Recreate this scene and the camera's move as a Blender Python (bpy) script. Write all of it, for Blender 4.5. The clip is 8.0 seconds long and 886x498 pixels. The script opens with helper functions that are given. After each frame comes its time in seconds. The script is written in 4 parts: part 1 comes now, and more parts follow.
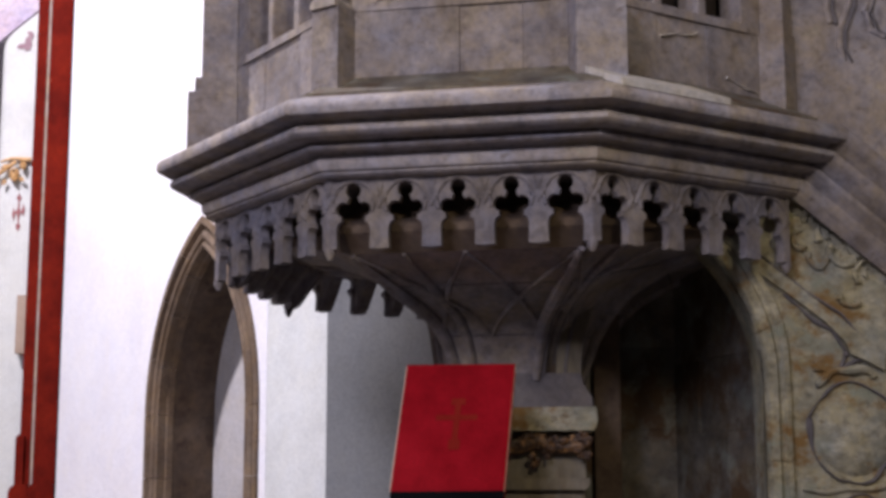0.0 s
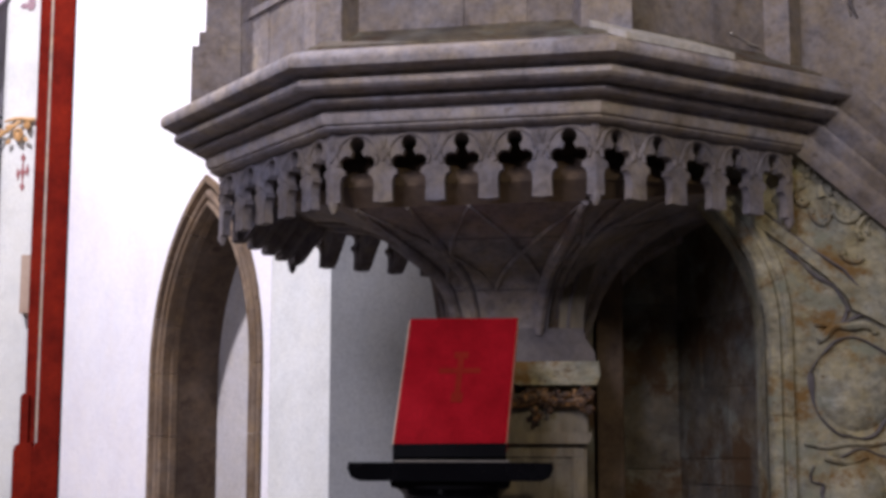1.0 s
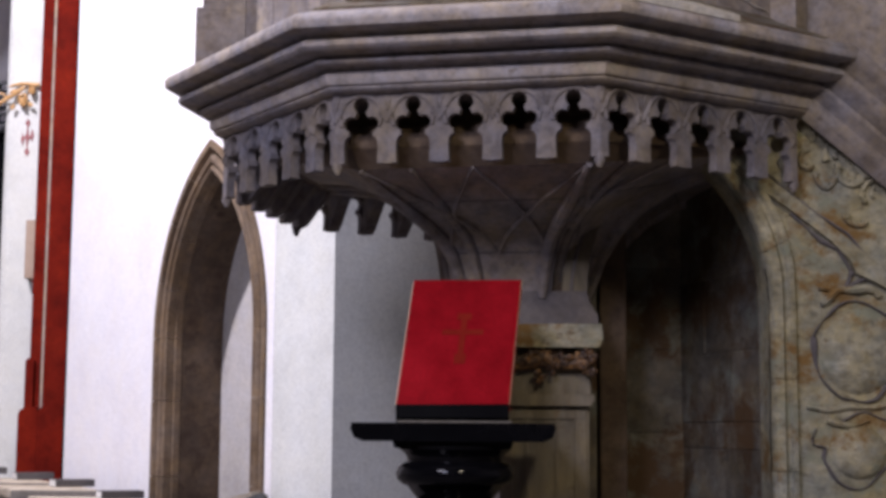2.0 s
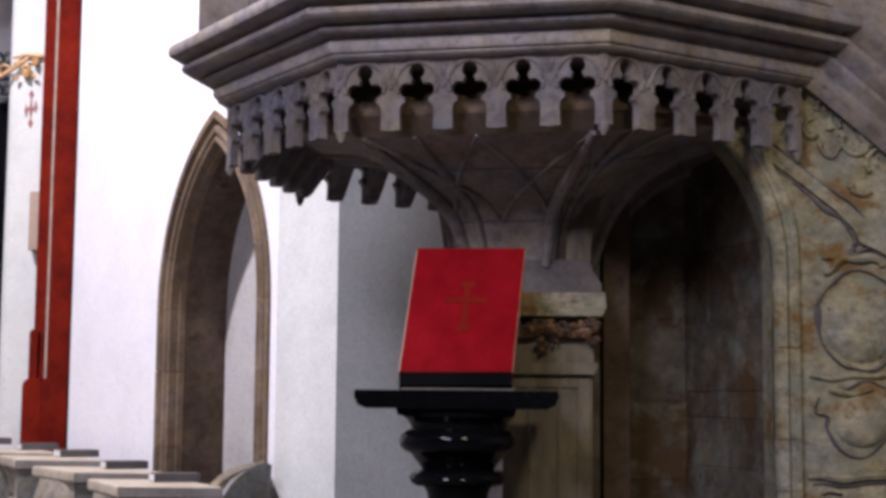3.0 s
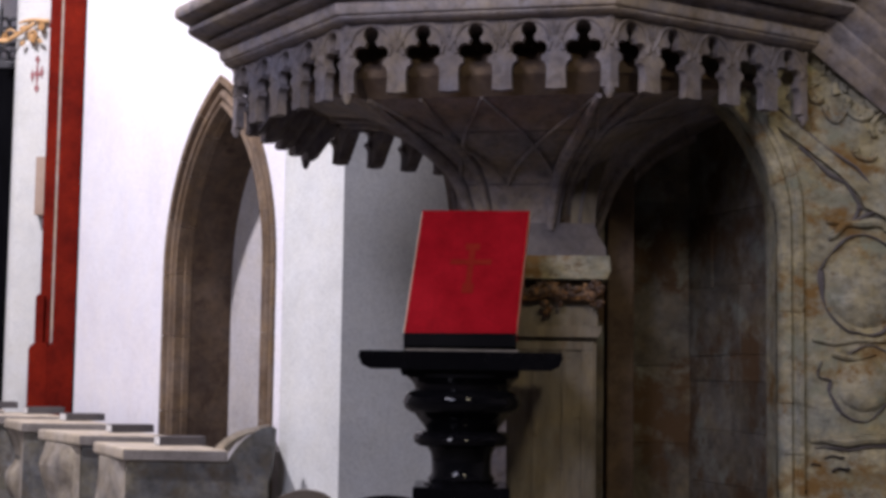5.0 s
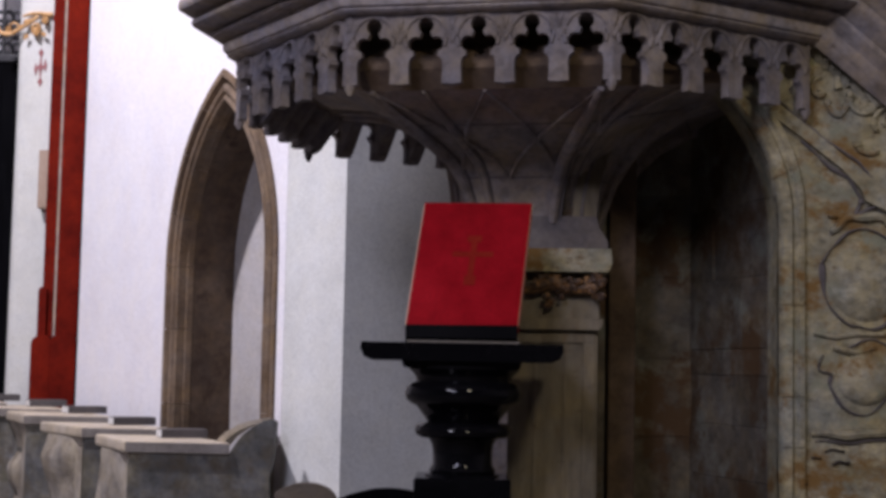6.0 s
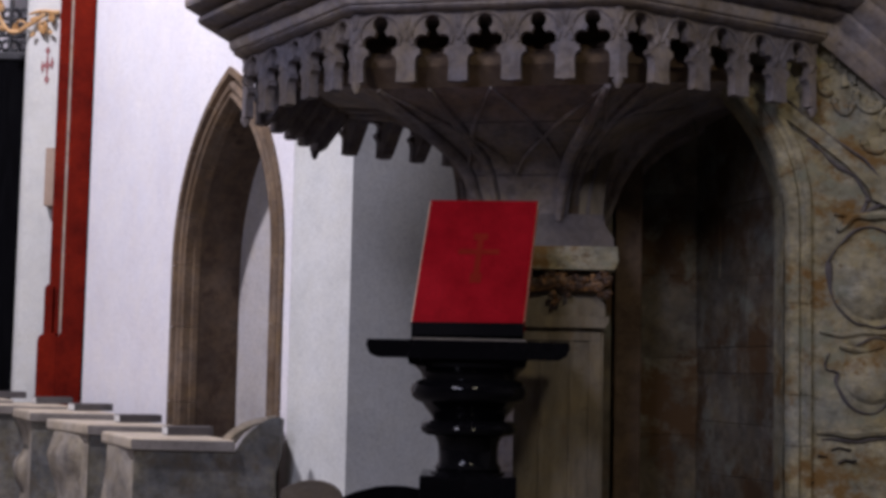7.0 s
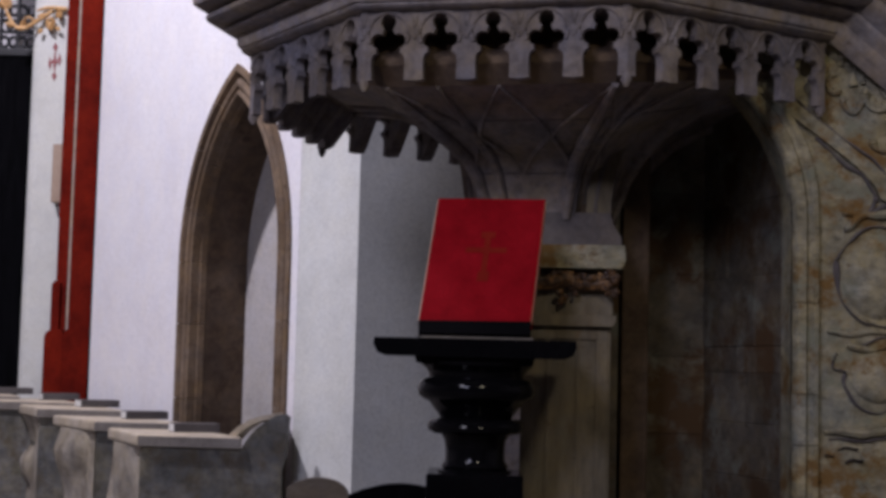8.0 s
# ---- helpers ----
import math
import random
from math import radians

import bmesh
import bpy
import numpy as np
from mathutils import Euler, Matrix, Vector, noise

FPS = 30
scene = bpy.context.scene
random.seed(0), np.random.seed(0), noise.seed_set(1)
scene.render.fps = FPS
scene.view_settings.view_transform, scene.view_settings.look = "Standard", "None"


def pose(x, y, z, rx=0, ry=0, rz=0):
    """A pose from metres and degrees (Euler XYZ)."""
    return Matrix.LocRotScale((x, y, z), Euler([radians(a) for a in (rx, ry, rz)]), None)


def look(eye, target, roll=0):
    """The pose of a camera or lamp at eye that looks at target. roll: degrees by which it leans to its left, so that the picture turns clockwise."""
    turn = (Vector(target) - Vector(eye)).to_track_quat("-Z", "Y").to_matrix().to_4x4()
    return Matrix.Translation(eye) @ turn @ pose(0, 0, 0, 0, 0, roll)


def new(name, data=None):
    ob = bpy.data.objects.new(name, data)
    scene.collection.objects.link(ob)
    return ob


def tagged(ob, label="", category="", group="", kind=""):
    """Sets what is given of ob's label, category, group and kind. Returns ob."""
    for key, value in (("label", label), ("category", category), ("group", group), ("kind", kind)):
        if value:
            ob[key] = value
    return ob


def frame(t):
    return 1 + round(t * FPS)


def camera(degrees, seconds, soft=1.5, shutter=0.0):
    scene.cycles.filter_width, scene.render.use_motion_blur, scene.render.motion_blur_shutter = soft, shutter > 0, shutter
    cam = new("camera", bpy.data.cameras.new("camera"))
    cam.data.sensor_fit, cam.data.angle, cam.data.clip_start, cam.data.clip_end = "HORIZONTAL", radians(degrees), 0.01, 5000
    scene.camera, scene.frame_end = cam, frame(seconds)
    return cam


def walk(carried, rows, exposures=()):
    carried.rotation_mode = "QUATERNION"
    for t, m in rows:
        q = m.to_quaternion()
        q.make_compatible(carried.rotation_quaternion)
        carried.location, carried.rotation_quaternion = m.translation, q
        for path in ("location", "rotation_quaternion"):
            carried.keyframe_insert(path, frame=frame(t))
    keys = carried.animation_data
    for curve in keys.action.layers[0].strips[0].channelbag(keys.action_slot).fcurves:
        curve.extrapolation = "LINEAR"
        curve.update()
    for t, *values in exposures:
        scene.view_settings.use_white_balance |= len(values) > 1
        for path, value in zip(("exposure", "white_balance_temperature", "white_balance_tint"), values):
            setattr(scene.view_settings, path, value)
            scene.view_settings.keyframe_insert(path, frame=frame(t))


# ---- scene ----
cam = camera(33.0, 8.0, soft=3.6, shutter=0.5)
PATH = [
    (0, (-0.009, -0.005, 1.3), (-0.004, 1.968, 1.626), -0.1),
    (0.5, (-0.006, -0.009, 1.279), (-0.004, 1.968, 1.582), 0.0),
    (1, (-0.008, -0.01, 1.265), (-0.008, 1.97, 1.546), 0.1),
    (1.5, (-0.005, -0.009, 1.252), (-0.008, 1.974, 1.513), 0.3),
    (3, (-0.004, -0.007, 1.219), (-0.015, 1.982, 1.428), 0.5),
    (3.5, (-0.004, -0.006, 1.214), (-0.018, 1.984, 1.409), 0.6),
    (4, (-0.003, -0.014, 1.203), (-0.019, 1.977, 1.388), 0.6),
    (4.5, (-0.003, -0.015, 1.198), (-0.02, 1.977, 1.374), 0.7),
    (6, (-0.001, -0.025, 1.178), (-0.022, 1.968, 1.344), 1.1),
    (6.5, (-0.001, -0.027, 1.174), (-0.025, 1.966, 1.339), 1.2),
    (7, (-0.001, -0.024, 1.175), (-0.03, 1.969, 1.339), 1.2),
    (7.5, (-0.004, -0.024, 1.174), (-0.037, 1.969, 1.337), 1.3),
    (8, (-0.005, -0.024, 1.178), (-0.042, 1.969, 1.338), 1.4),
]
walk(cam, [(t, look(eye, target, roll)) for t, eye, target, roll in PATH],
     [(0.0, -0.03, 6050.0, 19.0), (1.5, 0.04, 6050.0, 19.0), (3.0, 0.12, 6050.0, 19.0), (4.5, 0.05, 6080.0, 19.5), (6.0, -0.25, 6030.0, 20.0), (8.0, -0.63, 5980.0, 20.0)])

# ---- light ----
world = bpy.data.worlds.new("church_air")
scene.world = world
world.use_nodes = True
world.node_tree.nodes["Background"].inputs[0].default_value = (0.55, 0.5, 1.0, 1)
world.node_tree.nodes["Background"].inputs[1].default_value = 0.13


def area_lamp(name, eye, target, power, size, colour=(1.0, 0.94, 0.88)):
    data = bpy.data.lights.new(name, "AREA")
    data.energy, data.shape, data.size, data.color = power, "DISK", size, colour
    lamp = new(name, data)
    lamp.matrix_world = look(eye, target)
    return lamp


area_lamp("nave_lamp", (-4.3, 5.9, 7.2), (-1.3, 7.9, 1.6), 700, 0.4, (1.0, 0.95, 0.96))
area_lamp("aisle_lamp", (-2.5, 0.2, 4.7), (-0.4, 6.5, 1.8), 110, 1.0, (0.95, 0.92, 0.98))
area_lamp("choir_lamp", (1.5, -2.4, 5.5), (0.6, 4.5, 1.8), 150, 0.9, (1.0, 0.87, 0.58))
area_lamp("choir_lamp", (-2.6, -2.6, 4.8), (0.4, 4.5, 1.8), 185, 1.5, (0.84, 0.84, 1.0))


# ---- materials ----
def nodes_of(name):
    mat = bpy.data.materials.new(name)
    mat.use_nodes = True
    return mat, mat.node_tree, mat.node_tree.nodes["Principled BSDF"]


def ramp_of(tree, stops):
    ramp = tree.nodes.new("ShaderNodeValToRGB")
    el = ramp.color_ramp.elements
    while len(el) < len(stops):
        el.new(0.5)
    for e, (p, c) in zip(el, stops):
        e.position, e.color = p, (*c, 1)
    return ramp


def noise_of(tree, scale, detail=5, rough=0.6, stretch=(1, 1, 1), seed=0.0):
    geo = tree.nodes.new("ShaderNodeNewGeometry")
    mapping = tree.nodes.new("ShaderNodeMapping")
    mapping.inputs["Scale"].default_value = stretch
    mapping.inputs["Location"].default_value = (seed, seed * 1.7, seed * 0.6)
    tex = tree.nodes.new("ShaderNodeTexNoise")
    tex.inputs["Scale"].default_value, tex.inputs["Detail"].default_value, tex.inputs["Roughness"].default_value = scale, detail, rough
    tree.links.new(geo.outputs["Position"], mapping.inputs[0])
    tree.links.new(mapping.outputs[0], tex.inputs["Vector"])
    return tex


def mix_of(tree, kind, factor, a, b):
    mix = tree.nodes.new("ShaderNodeMix")
    mix.data_type, mix.blend_type = "RGBA", kind
    for value, socket in ((factor, mix.inputs[0]), (a, mix.inputs[6]), (b, mix.inputs[7])):
        if hasattr(value, "is_linked"):
            tree.links.new(value, socket)
        else:
            socket.default_value = value if isinstance(value, float) else (*value, 1)
    return mix.outputs[2]


def surface(name, dark, mid, light, grain=60, stain=None, stain_scale=3.5, stain_at=(0.52, 0.66), moss=None, rough=0.85, bump=0.25, depth=0.006,
            piece=0.0, patch=4.0, stretch=(1, 1, 1), metal=0.0, spec=0.4, hue=0.0, pits=None):
    """Mottled matt surface: broad patches, fine grain, optional stains, relief, and a shift of tone from piece to piece."""
    mat, tree, bsdf = nodes_of(name)
    broad = noise_of(tree, patch, 6, 0.65, stretch)
    fine = noise_of(tree, grain, 4, 0.7, stretch, 3.0)
    ramp = ramp_of(tree, [(0.3, dark), (0.5, mid), (0.72, light)])
    tree.links.new(broad.outputs[0], ramp.inputs[0])
    speck = ramp_of(tree, [(0.3, (0.6, 0.6, 0.6)), (0.6, (1.0, 1.0, 1.0))])
    tree.links.new(fine.outputs[0], speck.inputs[0])
    colour = mix_of(tree, "MULTIPLY", 0.6, ramp.outputs[0], speck.outputs[0])
    if hue:
        cast = noise_of(tree, 6.0, 7, 0.75, (1, 1, 1), 15.0)
        shades = ramp_of(tree, [(0.34, (0.8, 0.86, 1.12)), (0.5, (0.97, 0.93, 0.97)), (0.62, (1.1, 0.98, 0.78)), (0.74, (0.92, 1.0, 0.84))])
        tree.links.new(cast.outputs[0], shades.inputs[0])
        colour = mix_of(tree, "MULTIPLY", hue, colour, shades.outputs[0])
        wear = noise_of(tree, 22.0, 8, 0.75, stretch, 31.0)
        rub = ramp_of(tree, [(0.36, (0.62, 0.6, 0.6)), (0.5, (1.0, 1.0, 1.0)), (0.68, (1.25, 1.23, 1.2))])
        tree.links.new(wear.outputs[0], rub.inputs[0])
        colour = mix_of(tree, "MULTIPLY", hue, colour, rub.outputs[0])
    if stain:
        blot = noise_of(tree, stain_scale, 8, 0.72, stretch, 9.0)
        mask = ramp_of(tree, [(stain_at[0], (0, 0, 0)), (stain_at[1], (1, 1, 1))])
        tree.links.new(blot.outputs[0], mask.inputs[0])
        colour = mix_of(tree, "MIX", mask.outputs[0], colour, stain)
    if moss:
        growth = noise_of(tree, stain_scale * 1.6, 9, 0.7, stretch, 21.0)
        cover = ramp_of(tree, [(0.54, (0, 0, 0)), (0.64, (1, 1, 1))])
        tree.links.new(growth.outputs[0], cover.inputs[0])
        colour = mix_of(tree, "MIX", cover.outputs[0], colour, moss)
    if pits:
        hole = noise_of(tree, 24.0, 6, 0.7, (1, 1, 1.6), 41.0)
        spots = ramp_of(tree, [(0.6, (0, 0, 0)), (0.68, (0.85, 0.85, 0.85))])
        tree.links.new(hole.outputs[0], spots.inputs[0])
        colour = mix_of(tree, "MIX", spots.outputs[0], colour, pits)
    if piece:
        info = tree.nodes.new("ShaderNodeObjectInfo")
        tone = ramp_of(tree, [(0.0, (1 - piece,) * 3), (1.0, (1.0, 1.0, 1.0))])
        tree.links.new(info.outputs["Random"], tone.inputs[0])
        colour = mix_of(tree, "MULTIPLY", 1.0, colour, tone.outputs[0])
    tree.links.new(colour, bsdf.inputs["Base Color"])
    relief = tree.nodes.new("ShaderNodeBump")
    relief.inputs["Strength"].default_value, relief.inputs["Distance"].default_value = bump, depth
    both = mix_of(tree, "MIX", 0.5, broad.outputs[0], fine.outputs[0])
    tree.links.new(both, relief.inputs["Height"])
    tree.links.new(relief.outputs[0], bsdf.inputs["Normal"])
    bsdf.inputs["Roughness"].default_value, bsdf.inputs["Metallic"].default_value = rough, metal
    bsdf.inputs["Specular IOR Level"].default_value = spec
    return mat


STONE = surface("pulpit_stone", (0.175, 0.15, 0.128), (0.255, 0.226, 0.198), (0.345, 0.315, 0.285), 55, (0.22, 0.16, 0.1), 5.0, (0.58, 0.75), piece=0.18, bump=0.4, hue=0.85, pits=(0.13, 0.1, 0.08))
CORNICE_STONE = surface("cornice_stone", (0.215, 0.19, 0.165), (0.305, 0.277, 0.25), (0.4, 0.375, 0.345), 55, (0.24, 0.18, 0.12), 5.0, (0.58, 0.75), bump=0.4, hue=0.85, pits=(0.15, 0.12, 0.1))
CARVED = surface("carved_stone", (0.12, 0.106, 0.1), (0.185, 0.167, 0.158), (0.262, 0.242, 0.228), 70, piece=0.15, bump=0.5, patch=7, hue=0.85)
STAIR_STONE = surface("stair_stone", (0.172, 0.161, 0.097), (0.27, 0.257, 0.168), (0.4, 0.386, 0.272), 45, (0.16, 0.09, 0.025), 4.2, (0.53, 0.61), moss=(0.19, 0.195, 0.14), bump=0.8, depth=0.014, patch=9, stretch=(1, 1, 1.3), hue=1.0, pits=(0.1, 0.065, 0.03))
# dark stone for grimy joints and for shade painted into grooves and hollows
GRIME_SHADE = surface("grime_shade", (0.075, 0.066, 0.066), (0.11, 0.098, 0.097), (0.15, 0.136, 0.132), 60, bump=0.4, patch=6, hue=0.4)
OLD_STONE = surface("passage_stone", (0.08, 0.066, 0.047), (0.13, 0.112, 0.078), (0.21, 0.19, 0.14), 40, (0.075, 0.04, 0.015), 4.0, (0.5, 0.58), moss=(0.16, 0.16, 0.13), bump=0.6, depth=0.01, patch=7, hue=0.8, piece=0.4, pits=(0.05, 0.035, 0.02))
PILLAR_STONE = surface("pillar_stone", (0.11, 0.092, 0.062), (0.17, 0.147, 0.1), (0.25, 0.225, 0.165), 45, (0.15, 0.09, 0.04), 6.0, (0.58, 0.7), bump=0.4, stretch=(1, 1, 0.25), hue=0.6, pits=(0.08, 0.055, 0.03))
JAMB_STONE = surface("jamb_stone", (0.115, 0.077, 0.043), (0.174, 0.122, 0.072), (0.25, 0.187, 0.12), 60, (0.1, 0.065, 0.04), 7.0, (0.55, 0.7), piece=0.2, bump=0.4, hue=0.7)
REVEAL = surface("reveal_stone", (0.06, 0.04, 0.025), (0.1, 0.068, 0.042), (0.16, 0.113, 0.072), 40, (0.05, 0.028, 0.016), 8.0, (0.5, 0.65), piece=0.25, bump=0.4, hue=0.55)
PLASTER = surface("white_plaster", (0.74, 0.72, 0.74), (0.8, 0.785, 0.8), (0.84, 0.83, 0.84), 90, bump=0.12, depth=0.004, patch=1.6, hue=0.12)
PIER_PLASTER = surface("pier_plaster", (0.57, 0.58, 0.545), (0.64, 0.65, 0.61), (0.7, 0.71, 0.67), 80, bump=0.15, depth=0.004, patch=3.0, hue=0.1)
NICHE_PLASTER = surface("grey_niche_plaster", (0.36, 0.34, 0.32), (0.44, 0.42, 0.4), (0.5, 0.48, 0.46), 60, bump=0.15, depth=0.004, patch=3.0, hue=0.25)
RED_STONE = surface("red_painted_stone", (0.08, 0.0055, 0.003), (0.13, 0.009, 0.004), (0.18, 0.014, 0.005), 50, rough=0.8, spec=0.05, bump=0.2, patch=5, hue=0.4)
JOINT = surface("pale_joint", (0.27, 0.235, 0.18), (0.36, 0.315, 0.25), (0.44, 0.39, 0.32), 50, patch=12, hue=0.6)
LACQUER = surface("black_lacquer", (0.002, 0.002, 0.003), (0.003, 0.003, 0.004), (0.005, 0.005, 0.006), 40, rough=0.07, bump=0.02, depth=0.002, spec=0.13)
BLACK_CLOTH = surface("black_leather", (0.002, 0.002, 0.003), (0.003, 0.003, 0.004), (0.005, 0.005, 0.006), 120, rough=0.8, spec=0.04)
BOOK_RED = surface("red_cloth", (0.185, 0.0025, 0.006), (0.245, 0.004, 0.009), (0.3, 0.006, 0.013), 160, rough=0.8, bump=0.15, depth=0.001, patch=9, spec=0.05)
PAGES = surface("page_edges", (0.5, 0.42, 0.3), (0.62, 0.54, 0.4), (0.7, 0.62, 0.48), 200, stretch=(1, 1, 1))
DULL_GILT = surface("worn_gilt_print", (0.165, 0.009, 0.006), (0.205, 0.0135, 0.008), (0.245, 0.018, 0.011), 150, rough=0.8, spec=0.05)
GILT = surface("gilding", (0.3, 0.15, 0.05), (0.58, 0.34, 0.14), (0.78, 0.56, 0.32), 60, rough=0.45, metal=0.25, patch=26)
GARLAND = surface("gilded_foliage", (0.02, 0.01, 0.006), (0.05, 0.024, 0.011), (0.3, 0.15, 0.045), 90, rough=0.55, patch=38)
IRON = surface("wrought_iron", (0.006, 0.006, 0.008), (0.012, 0.012, 0.015), (0.02, 0.02, 0.024), 60, rough=0.5)
DARK_WOOD = surface("dark_wood", (0.002, 0.002, 0.002), (0.003, 0.003, 0.004), (0.005, 0.005, 0.006), 30, stretch=(6, 6, 0.6), rough=0.9, spec=0.03)
PEW_TOP = surface("pale_pew_top", (0.33, 0.28, 0.205), (0.46, 0.4, 0.3), (0.54, 0.48, 0.37), 60, rough=0.6, patch=8, hue=0.35)
PEW_BODY = surface("grey_pew_body", (0.055, 0.055, 0.045), (0.1, 0.1, 0.085), (0.185, 0.182, 0.155), 50, (0.07, 0.05, 0.025), 5, (0.53, 0.66), rough=0.6, patch=6, hue=0.9)
# lighter copy of the pew wood, with side light painted into bench ends
PEW_END_LIT = surface("lit_pew_end", (0.17, 0.15, 0.115), (0.3, 0.272, 0.215), (0.45, 0.415, 0.34), 50, (0.11, 0.08, 0.045), 5, (0.55, 0.7), rough=0.6, patch=6, hue=0.5)
# brown-grey for painted edges: pew front shade and the lectern plate's highlight
EDGE_SHADING = surface("edge_shading", (0.12, 0.105, 0.09), (0.17, 0.152, 0.135), (0.23, 0.21, 0.19), 60, rough=0.6, patch=9)
BOOK_GREY = surface("hymn_book_cover", (0.05, 0.045, 0.045), (0.075, 0.067, 0.067), (0.1, 0.09, 0.09), 120, rough=0.6)
WHITE_PAGES = surface("white_page_edges", (0.6, 0.6, 0.58), (0.7, 0.7, 0.68), (0.76, 0.76, 0.74), 200)
PALE = surface("pale_repair_stone", (0.4, 0.37, 0.31), (0.52, 0.49, 0.42), (0.62, 0.59, 0.52), 60, patch=18, bump=0.5, hue=0.5)
# lilac-grey holding the purplish shade on the vault
VAULT = surface("vault_shade", (0.4, 0.33, 0.42), (0.52, 0.44, 0.52), (0.62, 0.55, 0.6), 40, patch=6, hue=0.5)
SPRIG = surface("faded_plum_paint", (0.2, 0.12, 0.15), (0.28, 0.17, 0.2), (0.36, 0.24, 0.26), 90)
CROSS_RED = surface("faded_red_paint", (0.25, 0.09, 0.09), (0.33, 0.13, 0.13), (0.42, 0.2, 0.2), 120)
TAN = surface("tan_board", (0.3, 0.22, 0.16), (0.38, 0.28, 0.21), (0.44, 0.34, 0.26), 60)
BARE_WALL = surface("old_limewash", (0.3, 0.28, 0.29), (0.38, 0.36, 0.37), (0.45, 0.43, 0.44), 40, patch=1.5)
BROWN_WOOD = surface("brown_wood", (0.07, 0.055, 0.04), (0.11, 0.09, 0.068), (0.16, 0.135, 0.105), 40, stretch=(1, 1, 4), rough=0.6, hue=0.4)
# near-black brown that paints the shade inside panel openings and pits
HOLLOW_SHADE = surface("hollow_shade", (0.018, 0.013, 0.013), (0.03, 0.022, 0.022), (0.05, 0.036, 0.034), 40, stretch=(5, 5, 0.6))
FLOOR = surface("floor_stone", (0.06, 0.053, 0.05), (0.09, 0.081, 0.077), (0.12, 0.11, 0.105), 40, rough=0.6, hue=0.4)


# ---- builders ----
def thing(name, base, label, category, group="", kind=""):
    ob = new(name)
    ob.location = base
    ob.empty_display_size = 0.05
    return tagged(ob, label, category, group, kind)


def link_mesh(name, mesh, parent, label="", m=None):
    ob = new(name, mesh)
    if parent is not None:
        ob.parent = parent
        if parent.type == "EMPTY":
            ob.matrix_parent_inverse = Matrix.Translation(-parent.location)
    if m is not None:
        ob.matrix_basis = m
    if label:
        ob["label"] = label
    return ob


def mesh_of(name, bm, mat, smooth=False):
    bmesh.ops.recalc_face_normals(bm, faces=bm.faces)
    mesh = bpy.data.meshes.new(name)
    bm.to_mesh(mesh)
    bm.free()
    mesh.materials.append(mat)
    if smooth:
        mesh.shade_smooth()
        mesh.set_sharp_from_angle(angle=radians(38))
    return mesh


def part(name, bm, mat, parent=None, label="", smooth=False, m=None):
    return link_mesh(name, mesh_of(name, bm, mat, smooth), parent, label, m)


def bevel(bm, width, segments=2):
    edges = [e for e in bm.edges if len(e.link_faces) == 2 and e.calc_face_angle(0) > 0.5]
    bmesh.ops.bevel(bm, geom=edges, offset=width, segments=segments, profile=0.6, affect="EDGES", clamp_overlap=True)
    return bm


def box(x0, x1, y0, y1, z0, z1, edge=0.0, m=None):
    bm = bmesh.new()
    bmesh.ops.create_cube(bm, size=1.0, matrix=Matrix.Translation(((x0 + x1) / 2, (y0 + y1) / 2, (z0 + z1) / 2)) @ Matrix.Diagonal((x1 - x0, y1 - y0, z1 - z0, 1)))
    if edge:
        bevel(bm, edge)
    if m is not None:
        bm.transform(m)
    return bm


def prism(outline, y0, y1, edge=0.0, m=None):
    """An outline of (x, z) pairs, pulled from y0 to y1."""
    bm = bmesh.new()
    a = [bm.verts.new((x, y0, z)) for x, z in outline]
    b = [bm.verts.new((x, y1, z)) for x, z in outline]
    bm.faces.new(a)
    bm.faces.new(b[::-1])
    for i in range(len(a)):
        j = (i + 1) % len(a)
        bm.faces.new((a[i], b[i], b[j], a[j]))
    if edge:
        bevel(bm, edge)
    if m is not None:
        bm.transform(m)
    return bm


def grid(rows, closed_u=False, closed_v=False, bm=None):
    """Quads between rows of points."""
    bm = bm or bmesh.new()
    vs = [[bm.verts.new(p) for p in row] for row in rows]
    for i in range(len(vs) if closed_u else len(vs) - 1):
        for j in range(len(vs[0]) if closed_v else len(vs[0]) - 1):
            a, b = vs[i], vs[(i + 1) % len(vs)]
            k = (j + 1) % len(vs[0])
            bm.faces.new((a[j], a[k], b[k], b[j]))
    return bm


def tube(path, radius, sides=8, bm=None, flat=1.0, closed=False):
    """A round bar along points, radius a number or one a point."""
    bm = bm or bmesh.new()
    pts = [Vector(p) for p in path]
    rows, n = [], len(pts)
    for i, p in enumerate(pts):
        a = pts[(i - 1) % n] if closed else pts[max(i - 1, 0)]
        b = pts[(i + 1) % n] if closed else pts[min(i + 1, n - 1)]
        t = (b - a).normalized()
        u = t.cross(Vector((0, 0, 1)) if abs(t.z) < 0.95 else Vector((0, 1, 0))).normalized()
        w = u.cross(t)
        r = radius[i] if isinstance(radius, (list, tuple)) else radius
        rows.append([p + (u * math.cos(k * math.tau / sides) + w * math.sin(k * math.tau / sides) * flat) * r for k in range(sides)])
    grid(rows, closed, True, bm)
    if not closed:
        bm.verts.ensure_lookup_table()
        last = len(bm.verts) - n * sides
        bm.faces.new([bm.verts[last + k] for k in range(sides)])
        bm.faces.new([bm.verts[last + (n - 1) * sides + k] for k in range(sides)])
    return bm


